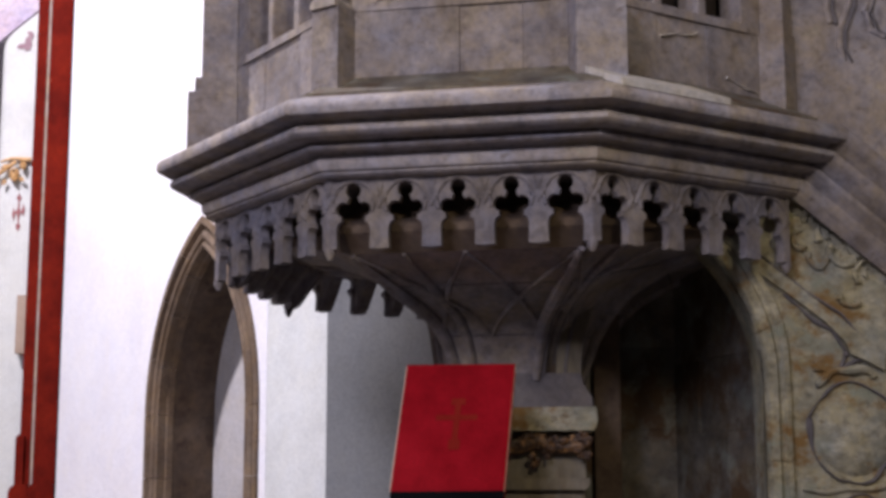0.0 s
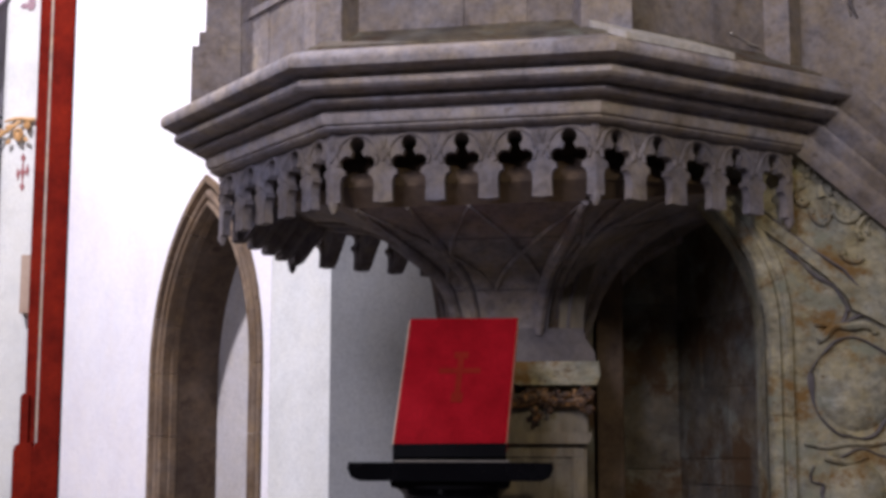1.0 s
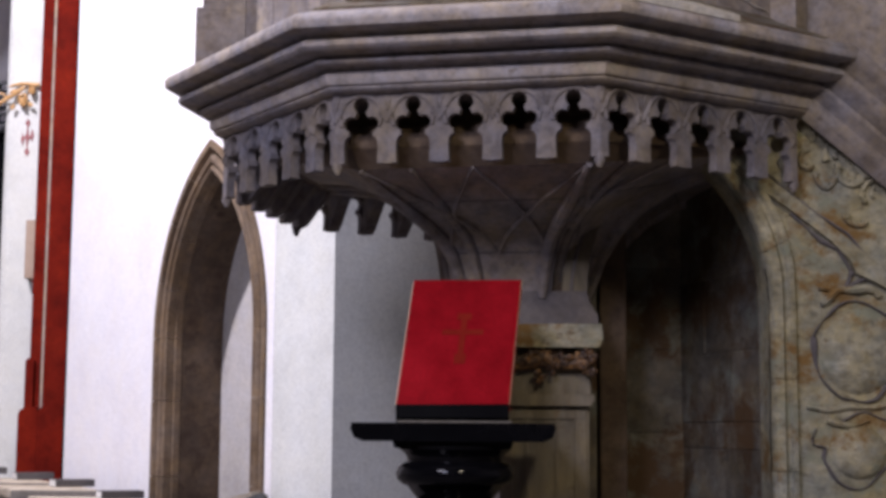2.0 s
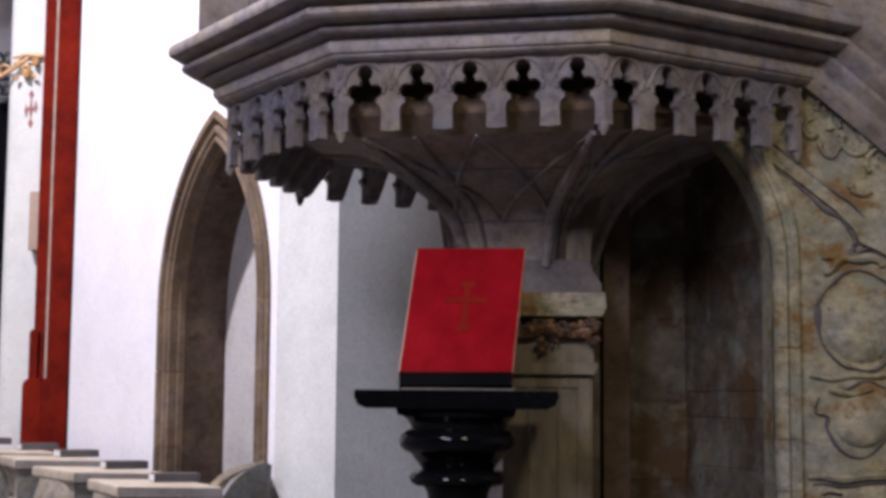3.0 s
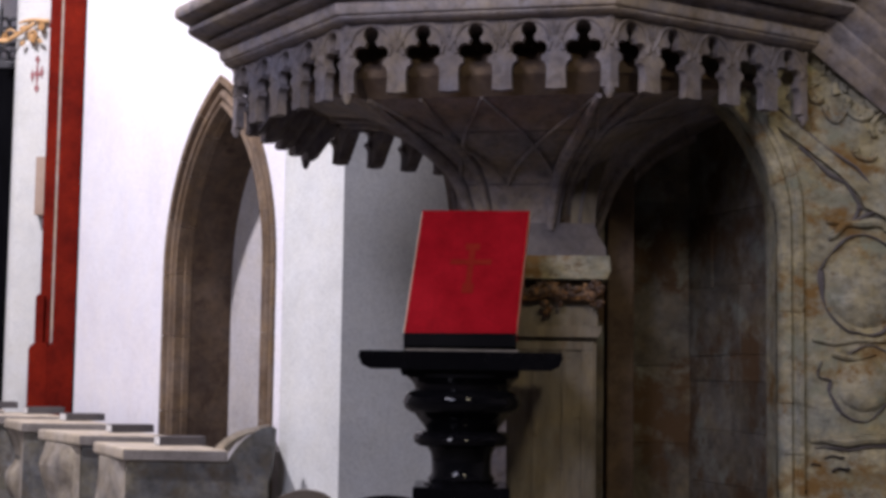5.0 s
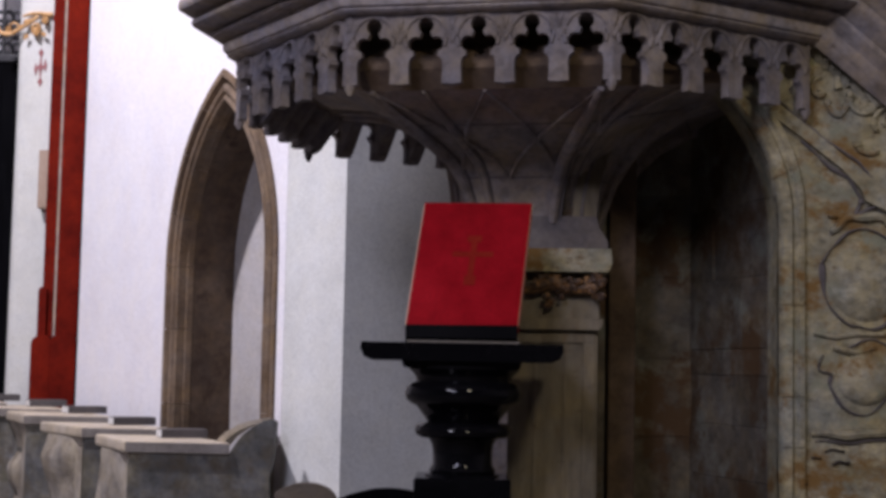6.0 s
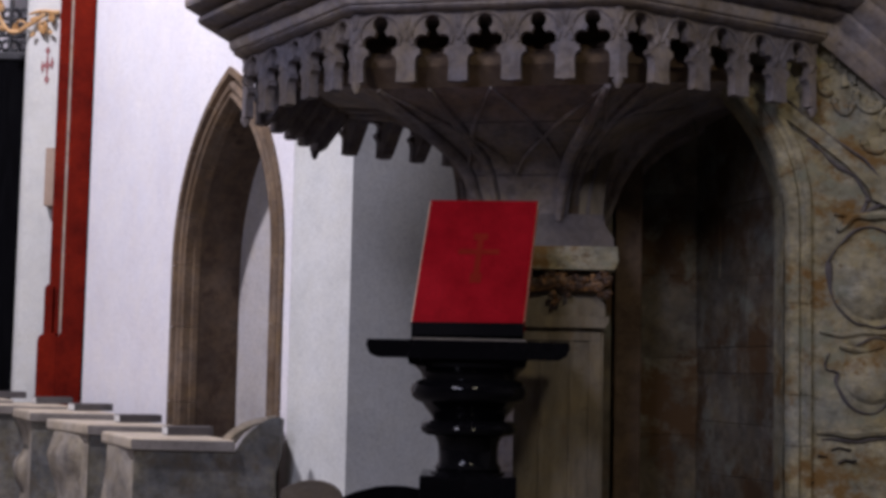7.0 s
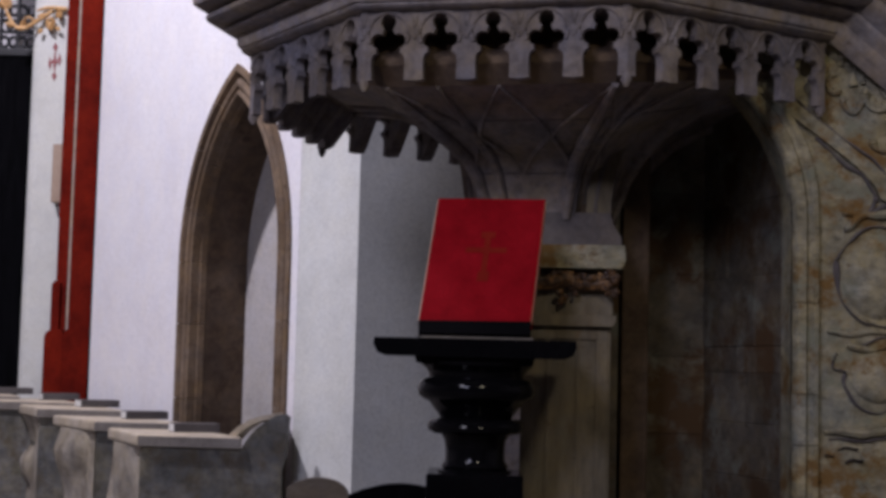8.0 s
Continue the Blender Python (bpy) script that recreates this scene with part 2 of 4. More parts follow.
def lathe(profile, centre, sides=48, turn=0.0):
    cx, cy = centre
    rows = [[(cx + r * math.cos(turn + k * math.tau / sides), cy + r * math.sin(turn + k * math.tau / sides), z) for k in range(sides)] for r, z in profile]
    bm = grid(rows, False, True)
    bm.verts.ensure_lookup_table()
    bm.faces.new([bm.verts[k] for k in range(sides)])
    bm.faces.new([bm.verts[len(rows) * sides - sides + k] for k in range(sides)])
    return bm


def plane_pose(origin, along):
    """Local x runs along the wall, local y into it, z up."""
    ax = Vector((along[0], along[1], 0)).normalized()
    ay = Vector((-ax.y, ax.x, 0))
    m = Matrix.Identity(4)
    for i in range(3):
        m[i][0], m[i][1], m[i][2], m[i][3] = ax[i], ay[i], (0, 0, 1)[i], (*origin, 0)[i]
    return m


# ---- the building ----
floor = part("floor", box(-9, 7, -8, 12, -0.2, 0.0), FLOOR)
tagged(floor, "worn grey stone floor of the church", "floor", kind="structure")
ceiling = part("ceiling", box(-9, 7, -8, 12, 8.0, 8.2), BARE_WALL)
tagged(ceiling, "pale limewashed ceiling high over the nave", "ceiling", kind="structure")
for name, b in (("wall_south", (-9, 7, -8.3, -8)), ("wall_far", (-9, 7, 12, 12.3)), ("wall_west", (-9.3, -9, -8, 12)), ("wall_east", (7, 7.3, -8, 12))):
    tagged(part(name, box(*b, 0, 8.0), PLASTER if name == "wall_far" else BARE_WALL), "plain limewashed outer wall of the church", "wall", kind="structure")

# white wall with the pointed niche
WALL = plane_pose((-1.455, 8.2), (0.5632, -0.8263))
MID, HALF, CENTRE, SPRING = 0.31, 0.53, 0.46, 1.75


def lancet(off, steps=18, foot=0.0):
    """Points (x, z) of a pointed arch, off metres outside the opening, from the left foot over the tip to the right foot."""
    a = HALF + off
    r = a + CENTRE
    end = math.acos(CENTRE / r)
    h = r * math.sin(end)
    left = [(MID - a + r - r * math.cos(end * k / steps), SPRING + r * math.sin(end * k / steps)) for k in range(steps + 1)]
    left[-1] = (MID, SPRING + h)
    right = [(2 * MID - x, z) for x, z in reversed(left[:-1])]
    return [(MID - a, foot)] + left + right + [(MID + a, foot)]


def niche_wall():
    bm = bmesh.new()
    arch = lancet(0.14)
    x0, x1, top = -1.79, 1.067, 8.0
    # front face in two halves round the opening
    cut = len(arch) // 2
    for half, edge in ((arch[:cut + 1], x0), (arch[cut:], x1)):
        pts = half + ([(MID, top), (edge, top), (edge, 0.0)] if edge == x0 else [])
        if edge == x1:
            pts = half + [(edge, 0.0), (edge, top), (MID, top)]
        lo = [bm.verts.new((x, 0, z)) for x, z in pts]
        hi = [bm.verts.new((x, 0.45, z)) for x, z in pts]
        bm.faces.new(lo)
        bm.faces.new(hi[::-1])
        for i in range(len(pts)):
            j = (i + 1) % len(pts)
            bm.faces.new((lo[i], hi[i], hi[j], lo[j]))
    bmesh.ops.remove_doubles(bm, verts=bm.verts, dist=1e-5)
    bm.transform(WALL)
    wall = part("wall_north", bm, PLASTER)
    tagged(wall, "white plastered church wall with a pointed stone niche", "wall", kind="structure")
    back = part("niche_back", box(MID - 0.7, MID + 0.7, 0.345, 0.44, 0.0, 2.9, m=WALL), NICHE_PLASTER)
    tagged(back, "pale grey plastered back of the pointed niche", "niche", kind="structure")
    frame_ob = thing("niche_frame", WALL @ Vector((MID, 0.05, 0)), "moulded brown stone surround of a pointed wall niche", "niche frame", kind="structure")
    # profile: (outside the opening, depth from the wall face)
    prof = [(0.155, 0.03), (0.155, -0.014), (0.118, -0.016), (0.108, 0.006), (0.101, 0.036), (0.089, 0.036), (0.081, -0.002), (0.064, -0.013), (0.046, -0.008), (0.038, 0.01),
            (0.03, 0.012), (0.022, -0.002), (0.01, -0.007), (0.0, 0.0), (0.0, 0.05), (-0.006, 0.054), (-0.006, 0.09)]
    lines = [lancet(o) for o, _ in prof]
    n = len(lines[0])
    # jambs are cut into ashlar lengths, the arch into voussoirs
    def at(line, u):
        i = min(int(u), n - 2)
        f = u - i
        return (line[i][0] * (1 - f) + line[i + 1][0] * f, line[i][1] * (1 - f) + line[i + 1][1] * f)
    cuts = [0.0, 0.3, 0.56, 0.8, 1.0, 5.5, 10.5, 15.0, n / 2 - 0.5, n - 16.0, n - 11.5, n - 6.5, n - 2.0, n - 1.8, n - 1.55, n - 1.3, n - 1.0]
    for a, b in zip(cuts[:-1], cuts[1:]):
        gap = 0.0008 if b - a < 0.5 else 0.02
        steps = max(1, int((b - a) * 1.2))
        rows = []
        for k in range(steps + 1):
            u = a + gap + (b - a - 2 * gap) * k / steps
            rows.append([(at(lines[p], u)[0], prof[p][1], at(lines[p], u)[1]) for p in range(len(prof))])
        bm = grid(rows)
        bm.transform(WALL)
        part("jamb_stone", bm, JAMB_STONE, frame_ob, smooth=True)
    inner = lancet(0.0)
    cuts = [0.0, 0.25, 0.52, 0.78, 1.0, 8.0, n / 2 - 0.5, n - 9.0, n - 2.0, n - 1.6, n - 1.3, n - 1.0]
    for a, b in zip(cuts[:-1], cuts[1:]):
        steps = max(1, int((b - a) * 1.2))
        pts = [at(inner, a + (b - a) * k / steps) for k in range(steps + 1)]
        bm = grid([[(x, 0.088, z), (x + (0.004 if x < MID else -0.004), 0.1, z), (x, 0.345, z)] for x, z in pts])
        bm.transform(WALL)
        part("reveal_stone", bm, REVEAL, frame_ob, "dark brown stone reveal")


niche_wall()

# plastered pier between the niche and the pulpit
bm = bmesh.new()
outline = [(-0.852, 7.316), (-0.533, 6.95), (1.6, 7.75), (1.6, 9.5), (-0.4, 9.5)]
lo = [bm.verts.new((x, y, 0)) for x, y in outline]
hi = [bm.verts.new((x, y, 8.0)) for x, y in outline]
bm.faces.new(lo[::-1])
bm.faces.new(hi)
for i in range(5):
    bm.faces.new((lo[i], lo[(i + 1) % 5], hi[(i + 1) % 5], hi[i]))
bevel(bm, 0.012, 3)
pier = part("wall_pier", bm, PIER_PLASTER)
tagged(pier, "white plastered pier behind the pulpit", "pier", kind="structure")


# red engaged shaft at the end of the niche wall
def red_column():
    ob = thing("red_column", (-2.68, 10.2, 0), "tall red painted stone shaft with a moulded foot", "column")
    m = plane_pose((-2.794, 10.1), (1.0, -0.04))
    part("shaft", box(0.062, 0.22, 0.0, 0.26, 1.36, 8.0, 0.012, m), RED_STONE, ob)
    part("side_roll", box(-0.042, 0.046, 0.03, 0.28, 1.36, 8.0, 0.014, m), RED_STONE, ob)
    part("joint", box(0.044, 0.064, 0.022, 0.25, 1.36, 8.0, m=m), JOINT, ob, "pale groove between the rolls")
    part("foot", prism([(0.052, 0), (0.224, 0), (0.224, 1.36), (0.21, 1.385), (0.072, 1.385), (0.052, 1.35)], -0.04, 0.3, 0.01, m), RED_STONE, ob)
    part("foot", prism([(-0.086, 0), (0.047, 0), (0.047, 1.352), (0.03, 1.385), (-0.05, 1.378), (-0.074, 1.362), (-0.086, 1.33)], -0.03, 0.3, 0.014, m), RED_STONE, ob)
    part("side_foot", prism([(-0.058, 1.36), (0.0, 1.36), (0.0, 1.7), (-0.04, 1.715), (-0.058, 1.69)], 0.0, 0.27, 0.006, m), RED_STONE, ob)


red_column()

# the farther pier with its consecration cross
far = part("wall_far_pier", bevel(box(-3.23, -2.6, 10.6, 11.2, 0, 8.0), 0.13, 8), PIER_PLASTER, smooth=True)
tagged(far, "white plastered pier beyond the red shaft", "pier", kind="structure")


def wall_cross():
    ob = thing("painted_cross", (-3.042, 10.597, 3.32), "faded red consecration cross painted on the white pier", "cross")
    bm = bmesh.new()
    def diamond(x, z, w, h):
        bm.faces.new([bm.verts.new((x + a * w, 10.596 - 0.0006 * len(bm.faces), z + b * h)) for a, b in ((-1, 0), (0, -1), (1, 0), (0, 1))])
    for x, z, w, h in ((0, 0.0, 0.014, 0.12), (0, 0.0, 0.055, 0.012), (0, 0.105, 0.024, 0.036), (0, -0.105, 0.024, 0.036), (-0.05, 0, 0.016, 0.05), (0.05, 0, 0.016, 0.05), (0, 0, 0.03, 0.034)):
        diamond(-3.042 + x * 0.68, 3.325 + z + x * 0.3, w * 0.8, h)
    geo = bmesh.ops.extrude_face_region(bm, geom=list(bm.faces))
    bmesh.ops.translate(bm, verts=[v for v in geo["geom"] if isinstance(v, bmesh.types.BMVert)], vec=(0, 0.003, 0))
    part("painted_arms", bm, CROSS_RED, ob)


wall_cross()
# thin flat sheet; the vault's shade is put into its lilac colour
tagged(part("vault", prism([(-3.9, 4.03), (-2.62, 5.126), (-2.62, 7.9), (-3.9, 7.9)], 10.585, 10.62), VAULT), "lilac shaded springing of a vault", "vault", kind="structure")


def painted_sprig():
    ob = thing("painted_sprig", (-3.02, 10.597, 4.57), "small faded plum flower sprig painted on the white pier", "wall painting")
    for x, z, turn, size in ((-2.945, 4.66, 10, 0.07), (-2.965, 4.64, 70, 0.06), (-2.985, 4.645, -60, 0.06), (-3.01, 4.62, 200, 0.1), (-3.05, 4.6, 150, 0.08), (-3.04, 4.57, 260, 0.07), (-2.99, 4.64, -120, 0.07)):
        blade = [(size * 0.3 * math.sin(math.pi * q / 4) * f, size * q / 4) for f, r in ((1, range(5)), (-1, range(3, 0, -1))) for q in r]
        part("petal", prism(blade, -0.003 - size * 0.02, 0.002, 0, Matrix.Translation((x, 10.597, z)) @ Matrix.Rotation(radians(turn), 4, "Y")), SPRIG, ob)


painted_sprig()
board = part("wall_board", box(-3.0, -2.9, 10.5, 10.598, 2.294, 2.711, 0.006), TAN)
tagged(board, "narrow tan board fixed to the white pier", "board")


def iron_screen():
    """Dark case beyond the pier, with an openwork iron cresting."""
    ob = thing("iron_screen", (-3.9, 11.1, 0), "tall black screen with openwork iron cresting", "screen")
    part("panel", box(-4.6, -3.29, 11.0, 11.1, 0, 3.44, 0.01), DARK_WOOD, ob)
    part("rail", box(-4.6, -3.28, 10.98, 11.12, 3.44, 3.5, 0.01), IRON, ob)
    for k in range(9):
        x = -3.33 - 0.13 * k
        bm = tube([(x, 11.05, 3.5), (x, 11.05, 3.9), (x, 11.05, 3.98)], [0.016, 0.016, 0.003], 6)
        for s in (-1, 1):
            for z, r in ((3.56, 0.032), (3.68, 0.04), (3.8, 0.032)):
                tube([(x + s * (r - r * math.cos(a)), 11.05, z + r * math.sin(a) * 1.2) for a in [math.tau * q / 10 for q in range(10)]], 0.015, 5, bm)
        part("cresting", bm, IRON, ob)


iron_screen()


def gilt_leaf(x, z, turn, size, y=10.55):
    """A pointed leaf blade with a raised midrib, curling forward at its tip."""
    rows = []
    for q in range(6):
        w, up, out = 0.34 * math.sin(math.pi * (q + 0.5) / 6), q / 5, -0.25 * (q / 5) ** 2
        rows.append([(-w, out + 0.12, up), (-w * 0.5, out + 0.02, up), (0, out - 0.06, up), (w * 0.5, out + 0.02, up), (w, out + 0.12, up)])
    bm = grid(rows)
    bm.transform(Matrix.Translation((x, y, z)) @ Matrix.Rotation(radians(turn), 4, "Y") @ Matrix.Scale(size, 4))
    return bm


def candle_bracket():
    ob = thing("gilded_bracket", (-2.98, 10.5, 3.6), "gilded openwork scroll bracket fixed to the white pier", "bracket")
    arm = [(-3.06, 3.69), (-3.11, 3.65), (-3.16, 3.615), (-3.205, 3.587), (-3.245, 3.56), (-3.285, 3.551), (-3.325, 3.563), (-3.355, 3.597), (-3.385, 3.652), (-3.405, 3.7)]
    part("scroll_arm", tube([(x, 10.555, z) for x, z in arm], [0.013, 0.018, 0.014, 0.017, 0.014, 0.018, 0.014, 0.017, 0.013, 0.01], 8), GILT, ob, smooth=True)
    part("top_bar", tube([(x, 10.57, z) for x, z in ((-3.18, 3.69), (-3.12, 3.71), (-3.06, 3.716), (-3.0, 3.704), (-2.96, 3.71))], [0.008, 0.014, 0.012, 0.02, 0.014], 8), GILT, ob, smooth=True)
    part("curl", tube([(-3.235 + 0.034 * math.cos(a), 10.56, 3.605 + 0.034 * math.sin(a)) for a in [q * 0.5 - 1.4 for q in range(11)]], 0.008, 8), GILT, ob, smooth=True)
    part("curl", tube([(-3.075 + 0.03 * math.cos(a), 10.56, 3.6 + 0.034 * math.sin(a)) for a in [q * 0.5 - 0.4 for q in range(11)]], 0.009, 8), GILT, ob, smooth=True)
    for x, z, turn, size in ((-3.02, 3.7, 170, 0.075), (-3.055, 3.62, 200, 0.075), (-3.1, 3.61, 150, 0.08), (-3.13, 3.56, 210, 0.05), (-3.11, 3.66, 250, 0.06), (-3.04, 3.57, 120, 0.05), (-3.285, 3.55, 20, 0.07),
                             (-3.34, 3.57, -70, 0.06), (-3.2, 3.6, 60, 0.05), (-3.405, 3.7, -45, 0.07), (-3.405, 3.7, 0, 0.11), (-3.405, 3.7, 45, 0.07)):
        part("gilt_leaf", gilt_leaf(x, z, turn, size), GILT, ob, smooth=True)


candle_bracket()


# ---- pulpit ----
CX, CY, PSI, SIDE = 0.230, 4.952, -0.2084, 0.75
UNIT = SIDE / 5
APO = SIDE / 2 / math.tan(math.pi / 8)


def corner(k, apothem, z):
    """Corner k of the octagon; 0 is between the front and the stair-side face."""
    a = PSI - math.pi / 2 + math.pi / 8 + k * math.pi / 4
    r = apothem / math.cos(math.pi / 8)
    return Vector((CX + r * math.cos(a), CY + r * math.sin(a), z))


def face_pose(k):
    """Local x along face k (its middle at 0), y inward, z up; face 0 is the front."""
    a = PSI + k * math.pi / 4
    m = plane_pose((CX + APO * math.sin(a), CY - APO * math.cos(a)), (math.cos(a), math.sin(a)))
    return m


def octagon(profile):
    rows = [[corner(k, a, z) for k in range(8)] for a, z in profile]
    return grid(rows, False, True)


CORNICE = [(0.86, 2.44), (0.925, 2.43), (1.06, 2.382), (1.076, 2.374), (1.085, 2.362), (1.086, 2.344), (1.082, 2.334), (1.068, 2.327), (1.036, 2.328), (1.02, 2.32), (1.022, 2.312),
           (1.038, 2.309), (1.045, 2.302), (1.045, 2.291), (1.037, 2.281), (1.018, 2.276), (0.99, 2.276), (0.972, 2.276), (0.97, 2.27), (0.981, 2.267), (0.99, 2.264), (0.991, 2.256), (0.983, 2.25),
           (0.956, 2.251), (0.942, 2.245), (0.944, 2.238), (0.95, 2.232), (0.95, 2.214), (0.944, 2.203), (0.934, 2.199), (0.938, 2.194), (0.932, 2.187), (0.914, 2.182)]
pulpit = thing("pulpit", (CX, CY, 0), "grey-brown carved gothic stone pulpit on a pillar", "pulpit")
part("cornice", octagon(CORNICE + [(0.80, 2.182)]), CORNICE_STONE, pulpit, "deeply moulded grey stone cornice", smooth=True)
part("platform", octagon([(0.84, 2.20), (0.02, 2.20), (0.02, 2.19), (0.84, 2.19)]), STONE, pulpit)


def tracery_outline():
    half = [(0.047, 1.985), (0.049, 2.03), (0.048, 2.046), (0.044, 2.056), (0.033, 2.064), (0.036, 2.071)]
    half += [(0.0295 + 0.0215 * math.cos(radians(a)), 2.0965 + 0.0215 * math.sin(radians(a))) for a in range(-78, 121, 22)]
    half += [(0.0225 * math.cos(radians(a)), 2.149 + 0.0225 * math.sin(radians(a))) for a in range(-56, 91, 21)]
    half[-1] = (0.0, 2.1715)
    return half


def frieze():
    half = tracery_outline()
    opening = half + [(-x, z) for x, z in reversed(half[:-1])]
    w = UNIT / 2 - 0.0001
    outline = [(w, 2.183), (w, 1.982)] + opening + [(-w, 1.982), (-w, 2.183)]
    bm = prism(outline, 0.0, 0.03)
    # sunk triangle between two arches
    tube([(-w * 0.98, -0.001, 2.135), (-w * 0.86, -0.001, 2.172)], 0.003, 6, bm)
    tube([(w * 0.98, -0.001, 2.135), (w * 0.86, -0.001, 2.172)], 0.003, 6, bm)
    # raised rim round the opening, a gable over it and a boss between
    tube([(0.06 * math.cos(radians(a)), -0.001, 2.115 + 0.062 * math.sin(radians(a))) for a in range(-25, 206, 23)], 0.006, 6, bm)
    tube([(-w, -0.001, 2.1), (-w * 0.72, -0.001, 2.145), (-w * 0.3, -0.001, 2.178)], 0.0045, 6, bm)
    tube([(w, -0.001, 2.1), (w * 0.72, -0.001, 2.145), (w * 0.3, -0.001, 2.178)], 0.0045, 6, bm)
    mesh = mesh_of("tracery_arch", bm, CARVED, True)
    for k in (-4, -3, -2, -1, 0, 1):
        for i in range(5):
            link_mesh("tracery_arch", mesh, pulpit, m=face_pose(k) @ Matrix.Translation(((i - 2) * UNIT, 0, 0)))
    # brackets that carry the stems of the free faces back to the bell
    for k in (-4, -3, -2):
        for i in range(5):
            side = [(0.03, 1.987), (0.05, 2.0), (0.13, 2.11), (0.13, 2.17), (0.03, 2.17)]
            turn = Matrix(((0, 1, 0, 0), (1, 0, 0, 0), (0, 0, 1, 0), (0, 0, 0, 1)))
            x = (i - 2.5) * UNIT
            part("bracket", prism(side, x - 0.024, x + 0.024, 0.003, face_pose(k) @ turn), CARVED, pulpit)
    # corner shafts of the frieze
    for k in (-5, -4, -3, -2, -1, 0, 1):
        p = corner(k, APO - 0.012, 0)
        part("corner_shaft", lathe([(0.006, 1.955), (0.016, 1.975), (0.013, 1.99), (0.013, 2.16), (0.018, 2.17), (0.018, 2.183)], (p.x, p.y), 8), CARVED, pulpit, smooth=True)


frieze()

# bell under the floor and its ribs
BELL_FRONT = [(0.7, 2.19), (0.74, 2.13), (0.81, 2.085), (0.835, 2.04), (0.8, 1.985), (0.615, 1.915), (0.5, 1.875), (0.42, 1.84), (0.365, 1.79), (0.33, 1.73), (0.305, 1.66), (0.295, 1.58)]
BELL_LEFT = [(0.7, 2.19), (0.71, 2.14), (0.78, 2.13), (0.8, 2.12), (0.74, 2.11), (0.55, 2.09), (0.4, 2.02), (0.27, 1.93), (0.235, 1.82), (0.225, 1.73), (0.22, 1.66), (0.22, 1.58)]
BELL_STAIR = [(0.68, 2.19), (0.7, 2.13), (0.8, 2.11), (0.82, 2.09), (0.78, 2.08), (0.52, 2.02), (0.41, 1.955), (0.34, 1.88), (0.29, 1.8), (0.265, 1.73), (0.245, 1.66), (0.24, 1.58)]


def bell_point(k, q):
    """The two front corners run straight down to the neck; the others start higher and are drawn in."""
    k %= 8
    return corner(k, *(BELL_FRONT if k in (7, 0) else BELL_STAIR if k in (1, 2) else BELL_LEFT)[q])


rows = [[bell_point(k, q) for k in range(8)] for q in range(len(BELL_FRONT))]
part("apron", grid(rows[:5], False, True), REVEAL, pulpit, "dark brown recessed band behind the tracery")
part("bell", grid(rows[4:], False, True), STONE, pulpit, "shadowed stone bell under the pulpit", smooth=True)
for k in range(-5, 3):
    for mid in (0.0, 0.23):
        path = [bell_point(k, q).lerp(bell_point(k + 1, q), mid) - Vector((0, 0, 0.004)) for q in range(4, len(BELL_FRONT) - 1)]
        thick = 0.021 if mid == 0 else 0.014
        part("rib", tube(path, [thick * f for f in (0.45, 1.0, 1.1, 1.0, 0.95, 0.85, 0.6)], 8), STONE, pulpit, smooth=True)
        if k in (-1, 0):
            # dark bar beside the rib, painting in the shade of its hollow
            part("rib_shade", tube([p + Vector((thick * 1.05, 0.002, 0)) for p in path[1:]], 0.006, 6), GRIME_SHADE, pulpit, smooth=True)
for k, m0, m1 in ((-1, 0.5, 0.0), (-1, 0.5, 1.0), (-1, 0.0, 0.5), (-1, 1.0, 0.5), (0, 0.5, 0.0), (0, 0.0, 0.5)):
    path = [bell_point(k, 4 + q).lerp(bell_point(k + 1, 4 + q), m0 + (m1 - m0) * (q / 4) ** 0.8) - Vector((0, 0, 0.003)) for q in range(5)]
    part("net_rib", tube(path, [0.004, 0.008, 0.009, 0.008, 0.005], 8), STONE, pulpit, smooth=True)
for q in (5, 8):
    part("bell_joint", tube([bell_point(k, q) for k in range(8)], 0.0025, 6, closed=True), GRIME_SHADE, pulpit)

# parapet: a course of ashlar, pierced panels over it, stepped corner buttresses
# made-up dark lining, coloured to give the pierced panels their inner shade
part("parapet_core", octagon([(0.845, 2.40), (0.845, 2.655), (0.74, 2.655), (0.74, 3.5), (0.70, 3.5), (0.70, 2.40)]), HOLLOW_SHADE, pulpit)
# plinth borrows the dark passage stone to paint the shaded band above the cornice
part("plinth", octagon([(0.80, 2.496), (0.866, 2.49), (0.884, 2.474), (1.0, 2.412), (1.0, 2.395), (0.80, 2.395)]), OLD_STONE, pulpit, smooth=True)
part("handrail", octagon([(0.76, 3.5), (0.88, 3.5), (0.93, 3.54), (0.93, 3.6), (0.74, 3.6), (0.74, 3.5)]), STONE, pulpit)
rnd = random.Random(4)
M1 = face_pose(1)
part("pale_repair", prism([(-0.176, 2.372), (-0.02, 2.44), (-0.02, 2.462), (-0.176, 2.392)], -0.41, -0.02, 0.003, M1 @ Matrix(((0, 1, 0, 0), (1, 0, 0, 0), (0, 0, 1, 0), (0, 0, 0, 1)))), PALE, pulpit, "pale repaired ledge stone")
